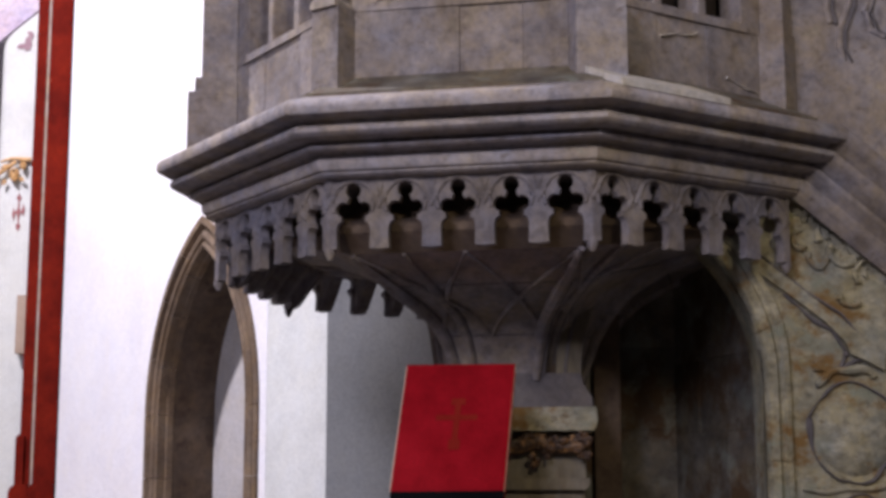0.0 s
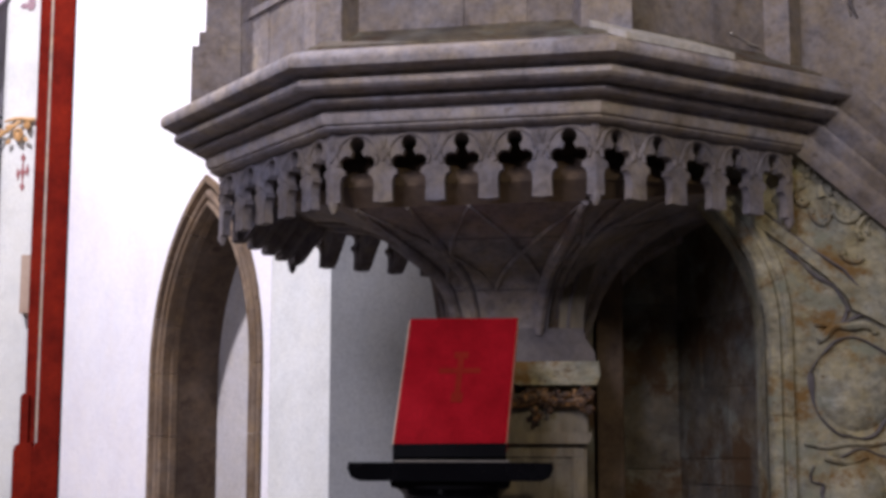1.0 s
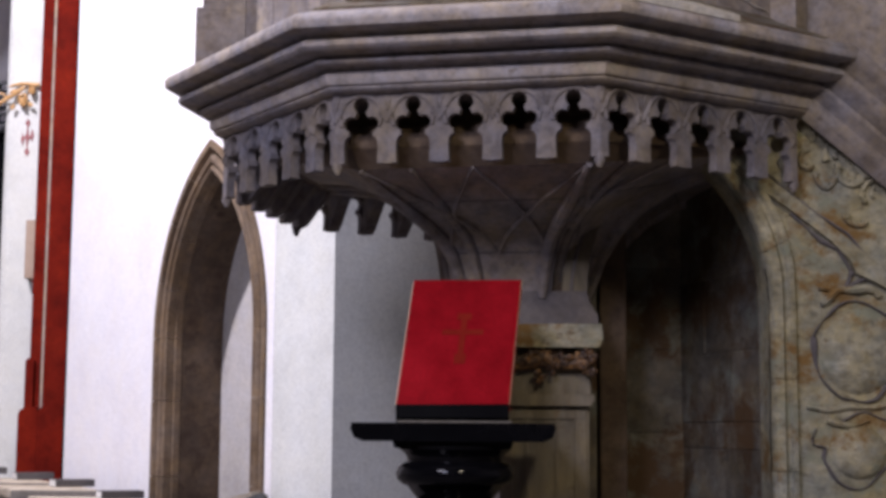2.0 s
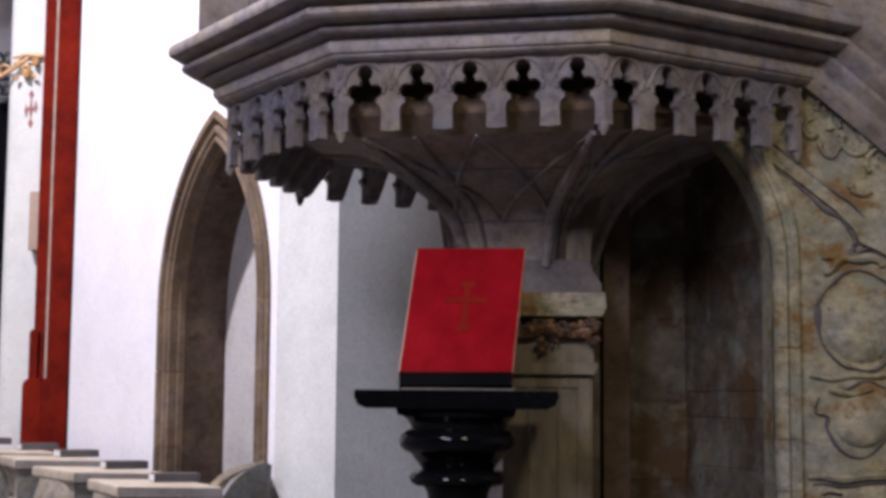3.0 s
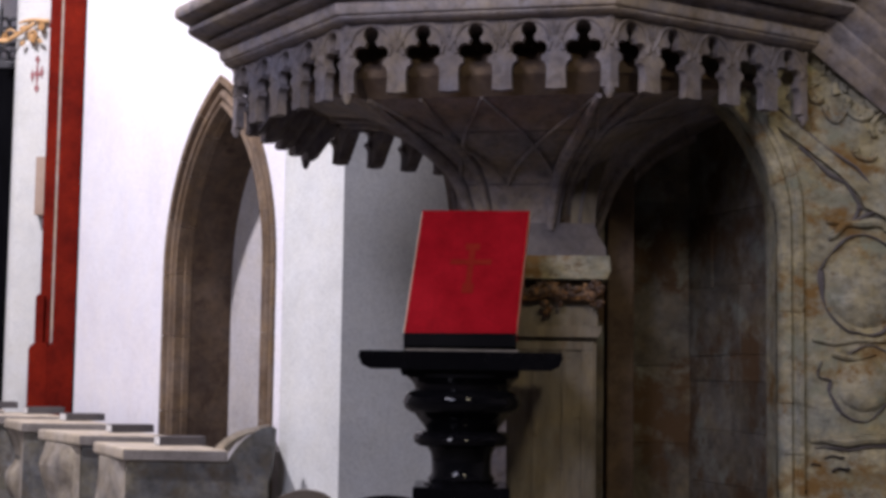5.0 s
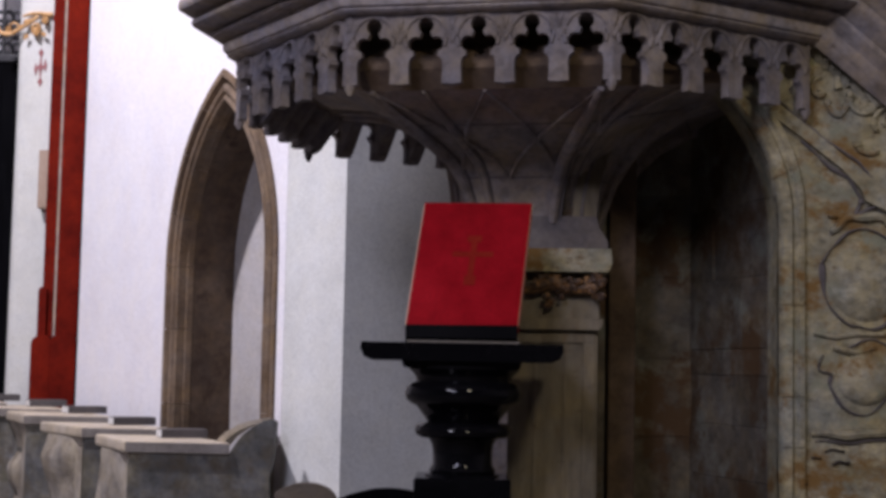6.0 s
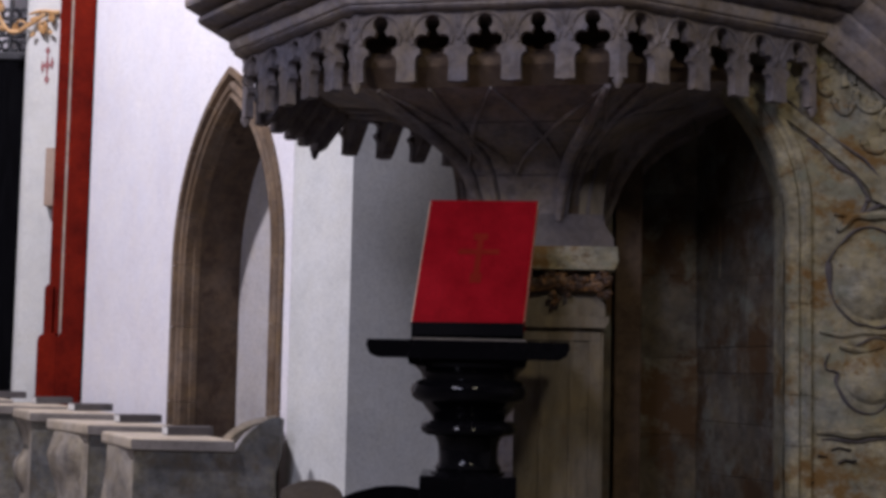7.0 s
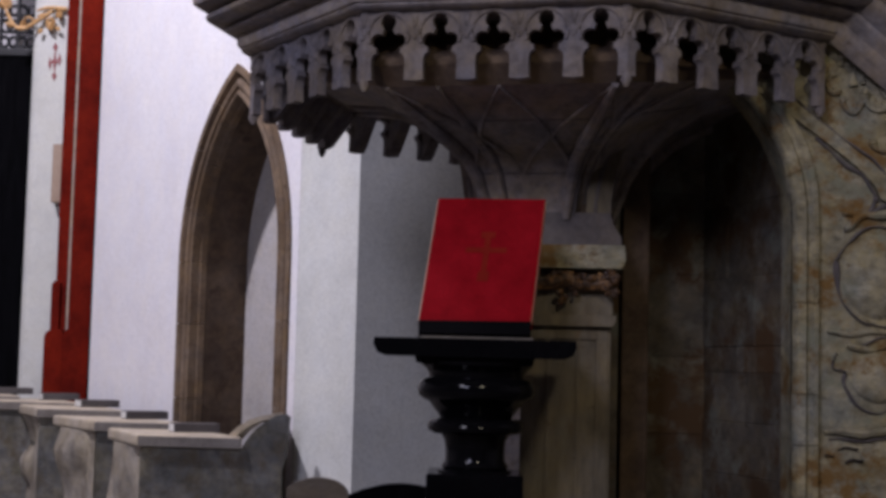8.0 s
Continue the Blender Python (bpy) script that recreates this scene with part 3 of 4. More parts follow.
for x0, z0, x1, z1, r0 in ((-0.081, 2.623, 0.063, 2.648, 0.005), (-0.225, 2.5, -0.23, 2.6, 0.006), (0.178, 2.53, 0.3, 2.5, 0.006)):
    n = 7
    line = [Vector((x0 + (x1 - x0) * q / n + rnd.uniform(-0.006, 0.006), 0.034, z0 + (z1 - z0) * q / n + rnd.uniform(-0.005, 0.005))) for q in range(n + 1)]
    part("mortar_repair", tube([M1 @ p for p in line], [r0 * rnd.uniform(0.4, 1.2) for _ in line], 6, flat=0.5), PALE, pulpit, "pale smeared mortar", smooth=True)
for k in (-3, -2, -1, 0, 1):
    m = face_pose(k)
    half = 0.33
    for z0, z1, cuts in ((2.487, 2.685, ((-1, 0.0, 0.55, 1), (-1, -0.3, 0.3, 1), (-1, -0.35, 0.4, 1))[k % 3]),):
        for a, b in zip(cuts[:-1], cuts[1:]):
            lift = rnd.uniform(-0.003, 0.004)
            part("ashlar", box(a * half + 0.0004, b * half - 0.0004, 0.036 + lift, 0.075, z0, z1, 0.0015, m), STONE, pulpit)
    # sloping sill and the sunk panel with its mullions
    part("panel_sill", prism([(0.03, 2.685), (0.03, 2.71), (0.125, 2.755), (0.125, 2.685)], -0.26, 0.26, 0.003, m @ Matrix(((0, 1, 0, 0), (1, 0, 0, 0), (0, 0, 1, 0), (0, 0, 0, 1)))), STONE, pulpit)
    for x in (-0.26, -0.087, 0.087, 0.26):
        w = 0.07 if abs(x) > 0.2 else 0.016
        part("panel_frame" if w > 0.05 else "mullion", box(x - (w if x < 0 and w > 0.05 else 0.016), x + (w if x > 0 and w > 0.05 else 0.016), 0.04, 0.13, 2.687, 3.5, 0.006, m), STONE, pulpit)
for k in (-3, -2, -1, 0, 1):
    p = corner(k, 0.908, 0)
    out = (p - Vector((CX, CY, 0))).normalized()
    m = plane_pose((p.x, p.y), (-out.y, out.x))
    if k < -1:
        part("buttress_shaft", box(-0.04, 0.04, -0.055, 0.06, 2.64, 3.5, 0.006, m), STONE, pulpit)
        part("buttress", prism([(-0.048, 2.36), (0.048, 2.36), (0.048, 2.6), (-0.048, 2.6)], -0.098, 0.06, 0.006, m), STONE, pulpit)
        part("buttress_set_off", prism([(-0.049, 2.592), (0.049, 2.592), (0.044, 2.65), (-0.044, 2.65)], -0.076, 0.06, 0.006, m), STONE, pulpit)
    else:
        right = 0.1 if k == 0 else 0.048
        part("buttress_shaft", box(-0.036, 0.036, -0.016, 0.06, 2.68, 3.5, 0.006, m), STONE, pulpit)
        part("buttress", prism([(-0.046, 2.36), (right, 2.36), (right, 2.69), (-0.046, 2.69)], -0.02, 0.06, 0.006, m), CORNICE_STONE if k == 0 else STONE, pulpit)
        if k < 1:
            part("buttress_cap", prism([(-0.046, 2.684), (0.046, 2.684), (0.044, 2.7), (0.03, 2.716), (-0.03, 2.716), (-0.044, 2.7)], -0.032, 0.05, 0.006, m), JOINT, pulpit, "ochre stone cap")

# pillar under the bell
PIL = plane_pose((0.292, 4.55), (math.cos(PSI * 0.3), math.sin(PSI * 0.3)))
# neck base coloured dark to carry the shade under the pulpit's overhang
part("neck_base", prism([(-0.135, 1.675), (0.13, 1.675), (0.14, 1.64), (0.165, 1.6), (0.168, 1.563), (-0.168, 1.563), (-0.165, 1.6), (-0.14, 1.64)], 0.075, 0.45, 0.006, PIL), GRIME_SHADE, pulpit)
# solid dark block painting the shade of a small recess
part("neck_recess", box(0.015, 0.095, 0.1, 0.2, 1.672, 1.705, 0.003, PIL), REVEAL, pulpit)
part("abacus", prism([(-0.17, 1.563), (0.172, 1.563), (0.176, 1.52), (0.165, 1.493), (-0.165, 1.493), (-0.176, 1.52)], -0.055, 0.5, 0.004, PIL), STAIR_STONE, pulpit, "pale stone abacus")
part("block", box(-0.14, 0.14, -0.01, 0.5, 1.345, 1.493, 0.006, PIL), PILLAR_STONE, pulpit)
part("necking", prism([(-0.15, 1.352), (0.15, 1.352), (0.15, 1.335), (0.138, 1.318), (-0.138, 1.318), (-0.15, 1.335)], -0.028, 0.5, 0.004, PIL), PILLAR_STONE, pulpit)
part("pillar_shaft", box(-0.136, 0.136, 0.0, 0.5, 0.0, 1.32, 0.008, PIL), PILLAR_STONE, pulpit)
for x, w in ((-0.126, 0.03), (-0.06, 0.012), (0.03, 0.012), (0.09, 0.036)):
    part("pilaster_strip", box(x, x + w, -0.007, 0.02, 0.2, 1.29, 0.003, PIL), PILLAR_STONE, pulpit)
part("pilaster_head", box(-0.126, 0.126, -0.008, 0.02, 1.278, 1.306, 0.003, PIL), PILLAR_STONE, pulpit)


def leaf_clump(seed):
    """A carved leaf: a curled blade of a few faces."""
    r = random.Random(seed)
    bm = bmesh.new()
    for _ in range(3):
        turn = Matrix.Rotation(r.uniform(0, math.tau), 4, "Y") @ Matrix.Rotation(r.uniform(-0.6, 0.2), 4, "X")
        rows = []
        for q in range(5):
            w = 0.011 * math.sin(math.pi * (q + 0.35) / 5.2)
            lift = -0.012 * math.sin(q / 4 * 2.4)
            rows.append([turn @ Vector((-w, lift + 0.004, q * 0.008)), turn @ Vector((0, lift, q * 0.008)), turn @ Vector((w, lift + 0.004, q * 0.008))])
        grid(rows, bm=bm)
    return mesh_of("leaf", bm, GARLAND, True)


leaves = [leaf_clump(q) for q in range(5)]
swag = part("garland", tube([PIL @ Vector((-0.15 + 0.3 * q / 24, -0.03, 1.462 - 0.02 * abs(math.sin(q / 24 * math.pi * 2)))) for q in range(25)], 0.02, 8), GARLAND, pulpit, "dark gilded carved foliage", smooth=True)
for q in range(44):
    x = rnd.uniform(-0.15, 0.15)
    drop = 0.022 * abs(math.sin((x + 0.15) / 0.3 * math.pi * 2))
    z = 1.472 - drop + rnd.uniform(-0.016, 0.014)
    if q < 8:
        x, z = (-0.15, -0.01, 0.02, 0.14)[q % 4] + rnd.uniform(-0.008, 0.008), 1.425 + rnd.uniform(-0.022, 0.01)
    link_mesh("leaf", leaves[q % 5], swag, m=PIL @ Matrix.Translation((x, -0.045 + rnd.uniform(-0.006, 0.008), z)) @ Matrix.Rotation(rnd.uniform(0, 6), 4, "Y") @ Matrix.Scale(0.75, 4))

# ---- stair wall with the passage ----
SW = plane_pose((0.413, 4.43), (1.0, 0.02))
STAIR_DIR = Vector((math.cos(radians(4)), math.sin(radians(4)), -0.82))


def stair():
    ob = thing("pulpit_stair", (1.2, 4.5, 0), "weathered carved stone side of the pulpit stair", "staircase")
    a, h, spring = 0.272, 0.48, 1.635
    r = (a * a + h * h) / (2 * a)
    end = math.asin(h / r)
    left = [(r - r * math.cos(end * k / 12), spring + r * math.sin(end * k / 12)) for k in range(13)]
    arch = [(0.0, 0.0)] + left + [(2 * a - x, z) for x, z in reversed(left[:-1])] + [(2 * a, 0.0)]
    top = [(2.2, 0.0), (2.2, 1.2), (0.66, 2.2), (arch[11][0], 2.2)]
    part("side_wall", prism(arch[11:] + top, 0.0, 0.15, 0, SW), STAIR_STONE, ob)
    # the inner side of the arch springs from the pulpit pillar
    spring_line = [(x + 0.02, z + 0.03) for x, z in arch[1:13]]
    part("arch_springer", prism(spring_line + [(0.28, 2.18), (0.05, 2.18), (-0.02, 2.02), (-0.05, 1.85), (-0.06, 1.57), (0.02, 1.57)], 0.2, 0.34, 0.008, SW), PILLAR_STONE, ob)
    # dark tube paints the groove's shade along the springer
    part("springer_groove", tube([SW @ Vector((x - 0.028, 0.198, z + 0.02)) for x, z in arch[1:11]], 0.006, 6), GRIME_SHADE, ob, smooth=True)
    # moulded jamb of the passage, stone by stone
    prof = [(0.0, 0.03), (0.0, -0.004), (0.01, -0.02), (0.034, -0.026), (0.042, -0.012), (0.05, -0.012), (0.058, -0.022), (0.072, -0.02), (0.078, 0.004)]
    right = [(2 * a - x, z) for x, z in reversed(left)] + [(2 * a, z) for z in (1.53, 1.40, 1.27, 1.13, 0.98, 0.8, 0.6, 0.4, 0.2, 0.0)]
    cuts = [1, 9, 14, 16, 17, 19, 21, 22]
    for c0, c1 in zip(cuts[:-1], cuts[1:]):
        rows = []
        for n in range(c0, c1 + 1):
            x, z = right[n]
            g = -0.0012 if n == c0 else 0.0012 if n == c1 else 0
            rows.append([(x + o, d, z + g + (o * 0.5 if z > spring else 0)) for o, d in prof])
        bm = grid(rows)
        bm.transform(SW @ Matrix.Translation((0, random.uniform(-0.002, 0.002), 0)))
        part("jamb_stone", bm, STAIR_STONE, ob, "pale worn jamb stone", smooth=True)
    # mouldings of the pulpit's cornice going down the stair
    start = [corner(1, p, z) for p, z in CORNICE]
    part("string_cornice", grid([start, [p + STAIR_DIR * 1.4 for p in start]]), STONE, ob, smooth=True)
    s0, s1 = corner(1, 0.862, 2.42), corner(1, 0.74, 2.42)
    lift = Vector((0, 0, 1.1))
    rows = [[s0, s0 + STAIR_DIR * 1.4], [s0 + lift, s0 + STAIR_DIR * 1.4 + lift], [s1 + lift, s1 + STAIR_DIR * 1.4 + lift], [s1, s1 + STAIR_DIR * 1.4]]
    part("stair_parapet", grid(rows), STONE, ob)
    for pts in (((1.275, 2.9), (1.26, 2.8), (1.228, 2.72), (1.226, 2.66), (1.245, 2.62)), ((1.34, 2.86), (1.31, 2.78), (1.33, 2.72), (1.37, 2.70)), ((1.2, 2.86), (1.19, 2.79), (1.2, 2.74))):
        part("carved_wave", tube([(x, 4.427 + 0.07 * (x - 1.0), z) for x, z in pts], [0.006, 0.011, 0.013, 0.011, 0.005][:len(pts)], 8), STONE, ob, smooth=True)
        # dark tube below each wave paints the shade of its hollow
        part("wave_shade", tube([(x + 0.018, 4.424 + 0.07 * (x - 1.0), z - 0.004) for x, z in pts], [0.004, 0.007, 0.009, 0.007, 0.004][:len(pts)], 8), GRIME_SHADE, ob, smooth=True)
    # carved relief: ovals, cusps and slanting bars, in the wall's own coordinates
    def relief(name, pts, radius, flat=0.8, mat=STAIR_STONE):
        """A worn moulding along a smoothed line, swelling and thinning."""
        line = []
        for i in range(len(pts) - 1):
            p = [Vector(pts[min(max(q, 0), len(pts) - 1)]) for q in (i - 1, i, i + 1, i + 2)]
            for f in (0.0, 0.33, 0.67) if len(pts) < 16 else (0.0, 0.5):
                line.append(0.5 * (2 * p[1] + (p[2] - p[0]) * f + (2 * p[0] - 5 * p[1] + 4 * p[2] - p[3]) * f * f + (3 * p[1] - p[0] - 3 * p[2] + p[3]) * f ** 3))
        line.append(Vector(pts[-1]))
        path = [SW @ Vector((x + 0.014 * noise.noise((x * 14, z * 14, 3)), -0.003, z + 0.014 * noise.noise((x * 14, z * 14, 8)))) for x, z in line]
        part(name, tube(path, [radius * max(0.35, 0.85 + 0.9 * noise.noise((x * 13, z * 13, 5))) for x, z in line], 8, flat=flat), mat, ob, smooth=True)
    def arc(cx, cz, rx, rz, a0, a1, n=20):
        return [(cx + rx * math.cos(radians(a0 + (a1 - a0) * q / n)), cz + rz * math.sin(radians(a0 + (a1 - a0) * q / n))) for q in range(n + 1)]
    # the darkest lines here are raised tubes whose colour stands for groove shade
    relief("oval_groove_shade", arc(0.805, 1.482, 0.134, 0.148, 0, 360, 32), 0.0085, 0.5, GRIME_SHADE)
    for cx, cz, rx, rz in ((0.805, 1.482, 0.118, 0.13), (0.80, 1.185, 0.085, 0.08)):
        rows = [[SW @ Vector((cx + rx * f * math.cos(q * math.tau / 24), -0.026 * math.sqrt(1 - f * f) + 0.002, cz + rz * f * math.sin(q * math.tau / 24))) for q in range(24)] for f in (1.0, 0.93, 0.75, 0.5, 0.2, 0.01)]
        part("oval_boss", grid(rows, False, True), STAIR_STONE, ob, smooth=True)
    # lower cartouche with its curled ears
    relief("lower_oval", [(0.674, 1.25), (0.668, 1.213), (0.704, 1.2), (0.697, 1.162), (0.728, 1.108), (0.767, 1.081), (0.816, 1.082), (0.856, 1.123), (0.9, 1.17), (0.93, 1.25)], 0.0095, 0.5, GRIME_SHADE)
    relief("curl", arc(0.83, 1.125, 0.045, 0.033, 220, 60, 10), 0.008, 0.5, GRIME_SHADE)
    relief("cusp", [(0.745, 1.268), (0.77, 1.284), (0.792, 1.296), (0.823, 1.3), (0.863, 1.288), (0.92, 1.276)], 0.008, 0.5, GRIME_SHADE)
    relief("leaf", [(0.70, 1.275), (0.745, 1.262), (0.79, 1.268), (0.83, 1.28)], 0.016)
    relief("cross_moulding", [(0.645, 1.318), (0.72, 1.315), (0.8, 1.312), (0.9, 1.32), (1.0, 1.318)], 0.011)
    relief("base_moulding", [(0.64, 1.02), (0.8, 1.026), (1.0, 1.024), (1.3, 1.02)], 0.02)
    relief("base_groove", [(0.652, 1.0), (0.765, 1.0), (0.862, 1.006), (1.1, 1.0)], 0.008, 0.5, GRIME_SHADE)
    # weathered pits as dark beads, their inner shade put into the colour
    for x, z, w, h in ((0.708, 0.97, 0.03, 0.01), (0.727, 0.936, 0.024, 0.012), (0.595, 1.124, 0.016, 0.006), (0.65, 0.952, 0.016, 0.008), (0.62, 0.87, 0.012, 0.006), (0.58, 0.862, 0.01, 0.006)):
        relief("weathered_pit", [(x - w, z - 0.003), (x - w * 0.3, z + h * 0.2), (x + w * 0.4, z), (x + w, z + 0.003)], h, 0.35, HOLLOW_SHADE)
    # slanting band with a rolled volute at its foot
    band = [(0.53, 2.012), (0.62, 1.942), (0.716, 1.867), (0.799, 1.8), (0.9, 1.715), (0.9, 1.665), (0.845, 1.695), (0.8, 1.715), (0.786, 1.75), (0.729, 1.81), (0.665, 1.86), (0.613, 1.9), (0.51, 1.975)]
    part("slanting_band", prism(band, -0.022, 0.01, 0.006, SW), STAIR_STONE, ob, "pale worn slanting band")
    # groove shade along the band and volute, again as dark tubes
    relief("band_groove", [(0.535, 2.018), (0.62, 1.95), (0.716, 1.875), (0.799, 1.809), (0.9, 1.722)], 0.0075, 0.6, GRIME_SHADE)
    relief("band_groove", [(0.612, 1.893), (0.64, 1.868), (0.665, 1.852), (0.729, 1.802), (0.784, 1.745), (0.788, 1.712), (0.772, 1.672)], 0.0105, 0.6, GRIME_SHADE)
    relief("volute", [(0.773, 1.672), (0.792, 1.684), (0.815, 1.694), (0.843, 1.699), (0.865, 1.694), (0.9, 1.672)], 0.009, 0.6, GRIME_SHADE)
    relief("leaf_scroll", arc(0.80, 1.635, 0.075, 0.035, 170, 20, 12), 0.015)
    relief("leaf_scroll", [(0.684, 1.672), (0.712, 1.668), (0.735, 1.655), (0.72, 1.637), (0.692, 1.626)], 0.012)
    relief("leaf_groove", [(0.69, 1.62), (0.715, 1.632), (0.741, 1.652)], 0.006, 0.6, GRIME_SHADE)
    # weathered foliage between the band and the cornice
    for cx, cz, r0, a0, a1 in ((0.704, 2.13, 0.028, 20, 200), (0.755, 2.085, 0.036, -30, 220), (0.723, 2.01, 0.03, 160, 360), (0.79, 2.02, 0.034, 150, 380), (0.812, 1.9, 0.03, 180, 330), (0.85, 2.06, 0.04, 80, 290), (0.86, 1.96, 0.032, 30, 230), (0.67, 2.06, 0.026, 90, 300)):
        relief("foliage", arc(cx, cz, r0, r0 * 1.1, a0, a1, 9), 0.0125)
        relief("foliage", arc(cx + 0.01, cz - 0.006, r0 * 0.45, r0 * 0.5, a1, a0 + 90, 6), 0.011)


stair()

# passage behind the arch
tagged(part("back_pier", box(-0.02, 0.3, 5.12, 5.4, 0, 2.1, 0.008), STONE), "brownish stone pier behind the pulpit pillar", "pier", kind="structure")
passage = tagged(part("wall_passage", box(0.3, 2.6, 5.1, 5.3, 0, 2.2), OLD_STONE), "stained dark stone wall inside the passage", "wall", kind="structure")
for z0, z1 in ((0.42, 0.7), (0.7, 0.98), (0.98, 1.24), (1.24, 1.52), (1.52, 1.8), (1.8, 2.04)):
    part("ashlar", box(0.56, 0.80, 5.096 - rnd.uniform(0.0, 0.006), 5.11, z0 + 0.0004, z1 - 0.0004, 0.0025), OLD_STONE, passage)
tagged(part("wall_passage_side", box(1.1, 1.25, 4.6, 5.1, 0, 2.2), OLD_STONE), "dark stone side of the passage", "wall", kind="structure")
bm = bmesh.new()
plan = [(0.965, 4.585), (0.99, 4.585), (1.1, 4.62), (1.1, 5.1), (0.80, 5.1)]
lo = [bm.verts.new((x, y, 0)) for x, y in plan]
hi = [bm.verts.new((x, y, 2.1)) for x, y in plan]
bm.faces.new(lo[::-1])
bm.faces.new(hi)
for q in range(5):
    bm.faces.new((lo[q], lo[(q + 1) % 5], hi[(q + 1) % 5], hi[q]))
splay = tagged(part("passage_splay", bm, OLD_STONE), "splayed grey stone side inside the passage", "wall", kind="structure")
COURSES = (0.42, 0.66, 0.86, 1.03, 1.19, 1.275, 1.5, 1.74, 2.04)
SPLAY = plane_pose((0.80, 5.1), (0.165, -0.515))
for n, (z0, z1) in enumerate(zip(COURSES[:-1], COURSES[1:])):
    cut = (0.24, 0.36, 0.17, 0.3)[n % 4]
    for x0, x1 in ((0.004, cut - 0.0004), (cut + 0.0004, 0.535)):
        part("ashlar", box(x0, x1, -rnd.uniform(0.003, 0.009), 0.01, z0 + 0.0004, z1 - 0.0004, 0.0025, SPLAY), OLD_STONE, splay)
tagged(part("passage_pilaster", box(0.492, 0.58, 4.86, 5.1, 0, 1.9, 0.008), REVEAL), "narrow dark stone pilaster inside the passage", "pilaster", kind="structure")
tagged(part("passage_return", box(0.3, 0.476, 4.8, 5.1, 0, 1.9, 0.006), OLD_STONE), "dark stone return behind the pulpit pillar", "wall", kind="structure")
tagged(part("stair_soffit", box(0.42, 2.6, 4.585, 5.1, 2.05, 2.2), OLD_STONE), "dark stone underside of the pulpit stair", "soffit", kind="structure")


# ---- lectern and book ----
def lectern():
    lx, ly = 0.02, 4.22
    ob = thing("lectern", (lx, ly, 0), "black lacquered lectern on a turned baluster", "lectern")
    m = Matrix.Translation((0.013, 0, 0))
    part("top_plate", prism([(-0.275, 1.262), (0.275, 1.262), (0.278, 1.245), (0.268, 1.222), (0.245, 1.212), (-0.245, 1.212), (-0.268, 1.222), (-0.278, 1.245)], 4.06, 4.4, 0.004, m), LACQUER, ob)
    part("apron", prism([(-0.165, 1.212), (0.165, 1.212), (0.16, 1.195), (0.13, 1.19), (-0.13, 1.19), (-0.16, 1.195)], 4.1, 4.36, 0.003, m), LACQUER, ob)
    prof = [(0.16, 1.2), (0.158, 1.19), (0.143, 1.178), (0.136, 1.168), (0.135, 1.156), (0.15, 1.152), (0.162, 1.14), (0.167, 1.122), (0.162, 1.105), (0.15, 1.094), (0.135, 1.089), (0.12, 1.07), (0.106, 1.052),
            (0.101, 1.042), (0.122, 1.041), (0.133, 1.032), (0.137, 1.02), (0.132, 1.007), (0.12, 1.0), (0.096, 0.997), (0.087, 0.98), (0.084, 0.96), (0.084, 0.925), (0.09, 0.916), (0.095, 0.908), (0.09, 0.902), (0.104, 0.897), (0.104, 0.891)]
    part("baluster", lathe(prof, (lx, ly), 40), LACQUER, ob, smooth=True)
    part("plinth", box(lx - 0.133, lx + 0.133, ly - 0.133, ly + 0.133, 0.42, 0.893, 0.006), LACQUER, ob)
    part("foot", box(lx - 0.2, lx + 0.2, ly - 0.2, ly + 0.2, 0.0, 0.42, 0.02), LACQUER, ob)
    # pale sliver added as the painted highlight of the plate's top edge
    part("edge_glint", box(-0.152, 0.158, 4.075, 4.086, 1.2625, 1.2675, 0.0015, m), EDGE_SHADING, ob, "thin pale highlight on the plate edge")
    # sloping rest on the plate
    rest = Matrix.Translation((0.011, 4.105, 1.272)) @ Matrix.Rotation(radians(-0.5), 4, "Y") @ Matrix.Rotation(radians(-25), 4, "X")
    part("book_rest", box(-0.14, 0.15, 0.062, 0.075, 0.0, 0.2, 0.003, rest), LACQUER, ob)
    part("ledge", box(-0.155, 0.155, -0.008, 0.07, 0.0, 0.043, 0.003, rest), BLACK_CLOTH, ob)
    bk = thing("red_book", rest @ Vector((0, 0.03, 0.045)), "large closed red cloth book with a faint gilt emblem", "book")
    sk = rest @ Matrix(((1, 0, 0.115, 0.0), (0, 1, 0, 0), (0, 0, 1, 0), (0, 0, 0, 1)))
    part("front_cover", box(-0.16, 0.151, -0.002, 0.004, 0.044, 0.442, 0.0015, sk), BOOK_RED, bk)
    part("pages", box(-0.1625, 0.153, 0.004, 0.046, 0.046, 0.438, 0.0, sk), PAGES, bk, "cream page edges")
    part("back_cover", box(-0.16, 0.155, 0.046, 0.052, 0.044, 0.442, 0.0015, sk), BOOK_RED, bk)
    bm = box(-0.008, 0.008, -0.0035, -0.001, 0.2, 0.31)
    for e in (box(-0.058, 0.058, -0.0031, -0.001, 0.262, 0.278), box(-0.016, 0.016, -0.0032, -0.001, 0.17, 0.2), box(-0.02, 0.02, -0.0032, -0.001, 0.31, 0.33)):
        tmp = bpy.data.meshes.new("tmp")
        e.to_mesh(tmp)
        e.free()
        bm.from_mesh(tmp)
        bpy.data.meshes.remove(tmp)
    bm.transform(sk @ Matrix.Translation((0.0, 0, 0.0)))
    part("emblem", bm, DULL_GILT, bk, "faint worn gilt emblem")


lectern()


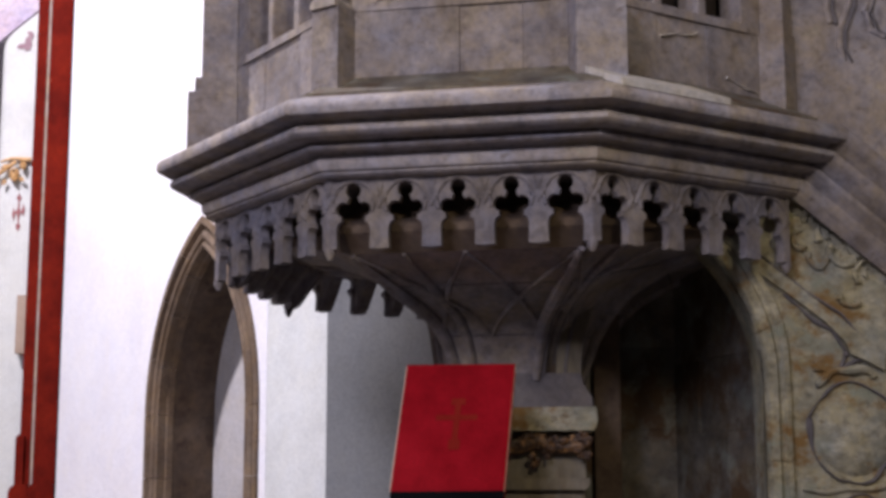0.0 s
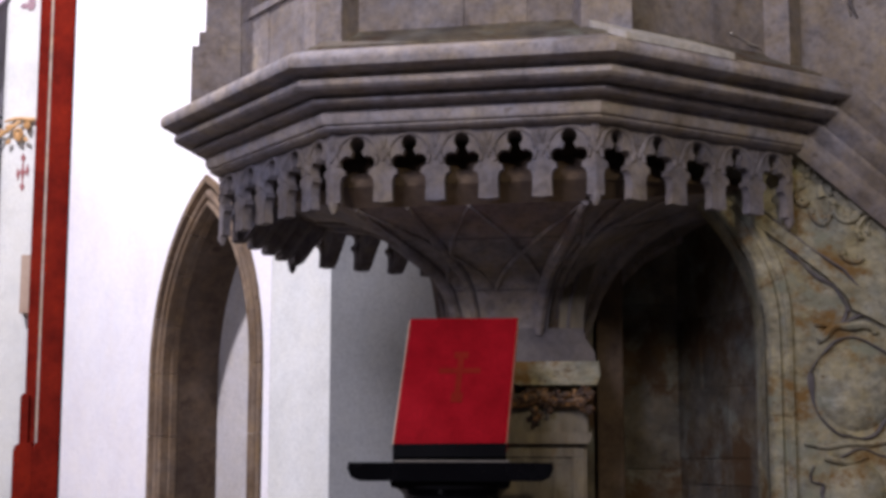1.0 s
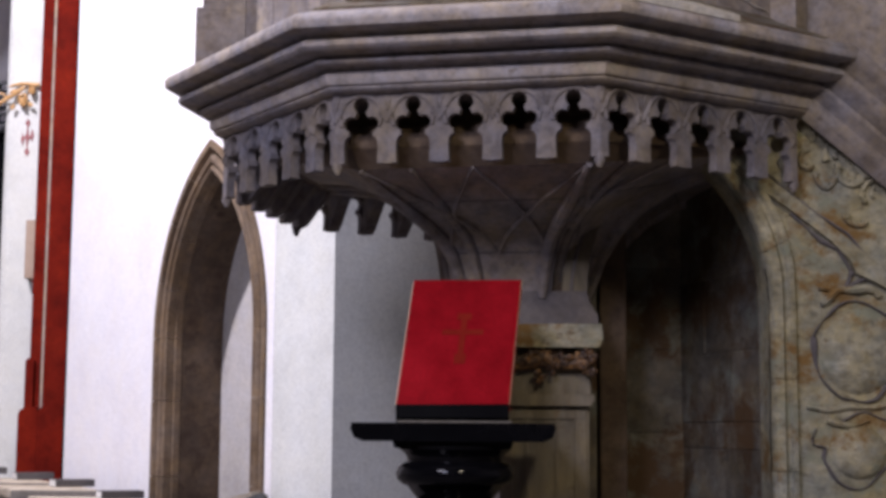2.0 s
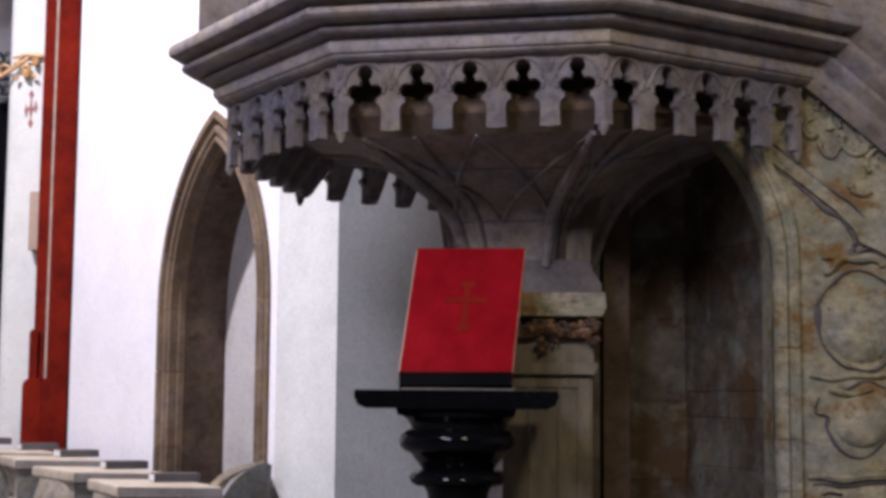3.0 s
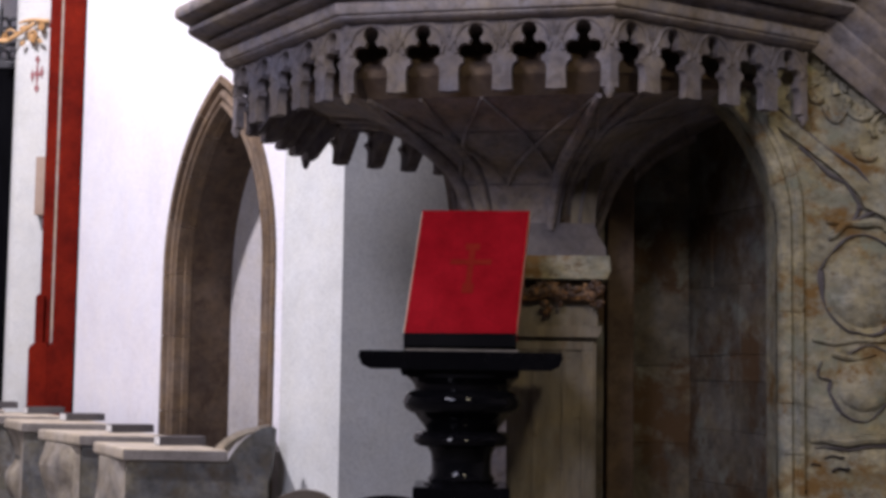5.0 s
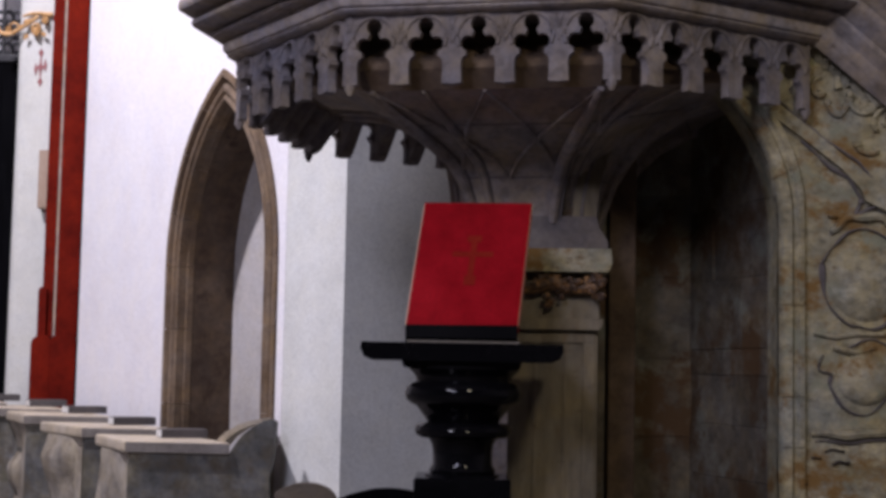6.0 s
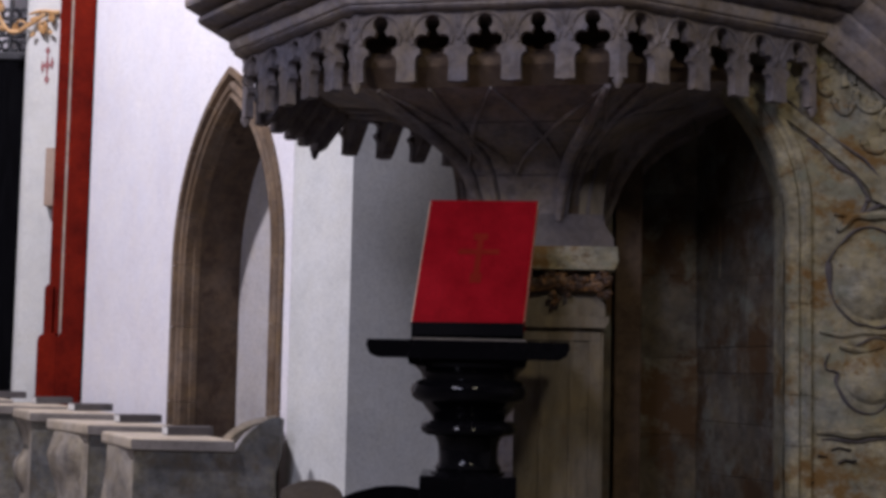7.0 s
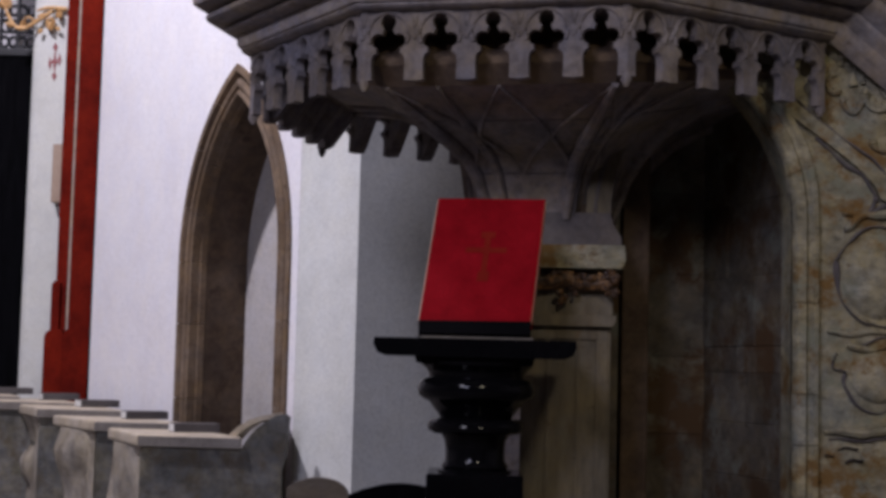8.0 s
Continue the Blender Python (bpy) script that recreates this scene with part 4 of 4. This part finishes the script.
# ---- pews ----
END_PROFILES = (
    ((0, 0.0), (0.1, 0.0), (0.2, 0.012), (0.32, 0.03), (0.5, 0.03)),
    ((0, 0.0), (0.06, 0.015), (0.12, 0.036), (0.2, 0.02), (0.27, -0.01), (0.375, -0.035), (0.5, -0.03)),
    ((0, 0.0), (0.1, -0.045), (0.18, -0.06), (0.24, -0.005), (0.29, 0.005), (0.36, -0.012), (0.42, -0.05), (0.5, -0.04)),
    ((0, 0.0), (0.08, -0.02), (0.18, -0.05), (0.3, -0.055), (0.4, -0.03), (0.5, -0.02)),
)


def pew(x, y, z, scroll, shape, slant):
    """A short pew; its panel faces the pulpit, its carved end faces the aisle."""
    ob = thing("pew", (x, y, 0), "grey wooden pew with a thick pale top and carved end" if not scroll else "grey wooden end pew with a scrolled back panel", "pew", "row of pews")
    m = plane_pose((x, y), (0.998, -0.06))
    if scroll:
        out = [(0.012, 0), (0.72, 0), (0.705, 0.3), (0.69, z - 0.16), (0.71, z - 0.08), (0.722, z + 0.1), (0.70, z + 0.115), (0.66, z + 0.104), (0.61, z + 0.076),
               (0.57, z + 0.045), (0.54, z + 0.012), (0.515, z - 0.025), (0.495, z - 0.06), (0.012, z - 0.06)]
    else:
        out = [(0.012, 0), (0.72, 0), (0.72, z - 0.06), (0.012, z - 0.06)]
    part("panel", prism(out, 0.012, 0.06, 0.004, m), PEW_BODY, ob)
    skew = m @ Matrix(((1, -slant, 0, 0), (0, 1, 0, 0), (0, 0, 1, 0), (0, 0, 0, 1)))
    part("top", box(0.0, 0.505, -0.004, 0.62, z - 0.058, z, 0.014, skew), PEW_TOP, ob, "pale worn top plank")
    # thin darker strip that paints the plank's unlit front face
    part("edge_shade", box(0.004, 0.5, -0.009, -0.003, z - 0.054, z - 0.006, 0.002, m), EDGE_SHADING, ob, "brown-grey shaded front edge")
    if scroll:
        back = [(0.4, z - 0.03), (0.43, z + 0.012), (0.468, z + 0.048), (0.52, z + 0.08), (0.58, z + 0.102), (0.64, z + 0.114), (0.64, z + 0.09), (0.59, z + 0.08), (0.53, z + 0.055), (0.48, z + 0.02), (0.44, z - 0.03)]
        part("scrolled_back", prism(back, 0.064, 0.3, 0.004, m), PEW_TOP, ob, "pale curved top of the back panel")
    # bench end: bulging console under the plank
    lean = m @ Matrix(((1, -slant, 0, 0), (0, 1, 0, 0), (0, 0, 1, 0), (0, 0, 0, 1)))
    rows = []
    steps, outs = [p[0] for p in shape], [p[1] for p in shape]
    for q in range(19):
        drop = 0.5 * q / 18
        out, zz = float(np.interp(drop, steps, outs)), z - 0.06 - drop
        sweep = 0.16 * min(1.0, drop / 0.26) ** 1.5
        rows.append([lean @ Vector(p) for p in ((0.03, 0.05, zz), (0.035, 0.1 + sweep, zz), (0.012 - out * 0.7, 0.15 + sweep, zz), (0.006 - out, 0.3 + sweep * 0.6, zz), (0.006 - out, 0.5, zz), (0.1, 0.6, zz))])
    # paler than the panel: light from the left is in the colour
    part("bench_end", grid(rows), PEW_END_LIT, ob, smooth=True)
    part("bench_leg", box(0.06, 0.3, 0.06, 0.5, 0, z - 0.06, 0.01, skew), PEW_BODY, ob)
    part("seat", box(0.05, 0.7, 0.06, 0.55, 0.40, 0.44, 0.006, m), PEW_BODY, ob)
    return m


def hymn_book(m, x, y, z, turn):
    ob = thing("hymn_book", m @ Vector((x, y, z)), "small grey hymn book lying on a pew top", "book", "hymn books on the pews")
    b = m @ Matrix.Translation((x, y, z + 0.001)) @ Matrix.Rotation(radians(turn), 4, "Z")
    part("cover", box(-0.115, 0.115, -0.075, 0.075, 0.038, 0.042, 0.001, b), BOOK_GREY, ob)
    part("cover", box(-0.115, 0.115, -0.075, 0.075, 0.0, 0.004, 0.001, b), BOOK_GREY, ob)
    part("spine", box(-0.114, 0.115, -0.078, -0.074, 0.0, 0.042, 0.001, b), BOOK_GREY, ob)
    part("pages", box(-0.116, 0.11, -0.073, 0.072, 0.004, 0.038, 0.0, b), WHITE_PAGES, ob, "white page edges")


for k, (x, y, z) in enumerate(((-1.566, 7.1, 0.834), (-1.95, 7.8, 0.866), (-2.455, 8.5, 0.902), (-2.87, 9.1, 0.922), (-3.33, 9.45, 0.945))):
    m = pew(x, y, z, k == 0, END_PROFILES[min(k, 3)], 0.7 if k == 1 else 0.54)
    hymn_book(m, (0.17, 0.15, 0.22, 0.24, 0.3)[k], 0.42, z, (24, 27, 31, 29, 32)[k])


def low_stall(name, x, y, w, z, label, mat):
    ob = thing(name, (x, y, 0), label, "bench end")
    out = [(-w, 0), (w, 0), (w, z - 0.1)] + [(w * math.cos(radians(a)), z - 0.1 + 0.1 * math.sin(radians(a)) ** 0.8) for a in range(10, 120, 10)] + [(-w * 0.75, z - 0.025), (-w, z - 0.045)]
    part("board", prism(out, -0.03, 0.03, 0.006, Matrix.Translation((x, y, 0))), mat, ob)


low_stall("rounded_bench_end", -0.64, 6.5, 0.135, 0.698, "brown rounded wooden bench end by the pier", BROWN_WOOD)
low_stall("dark_bench_end", -0.24, 5.5, 0.19, 0.756, "black rounded wooden bench end beside the lectern", DARK_WOOD)
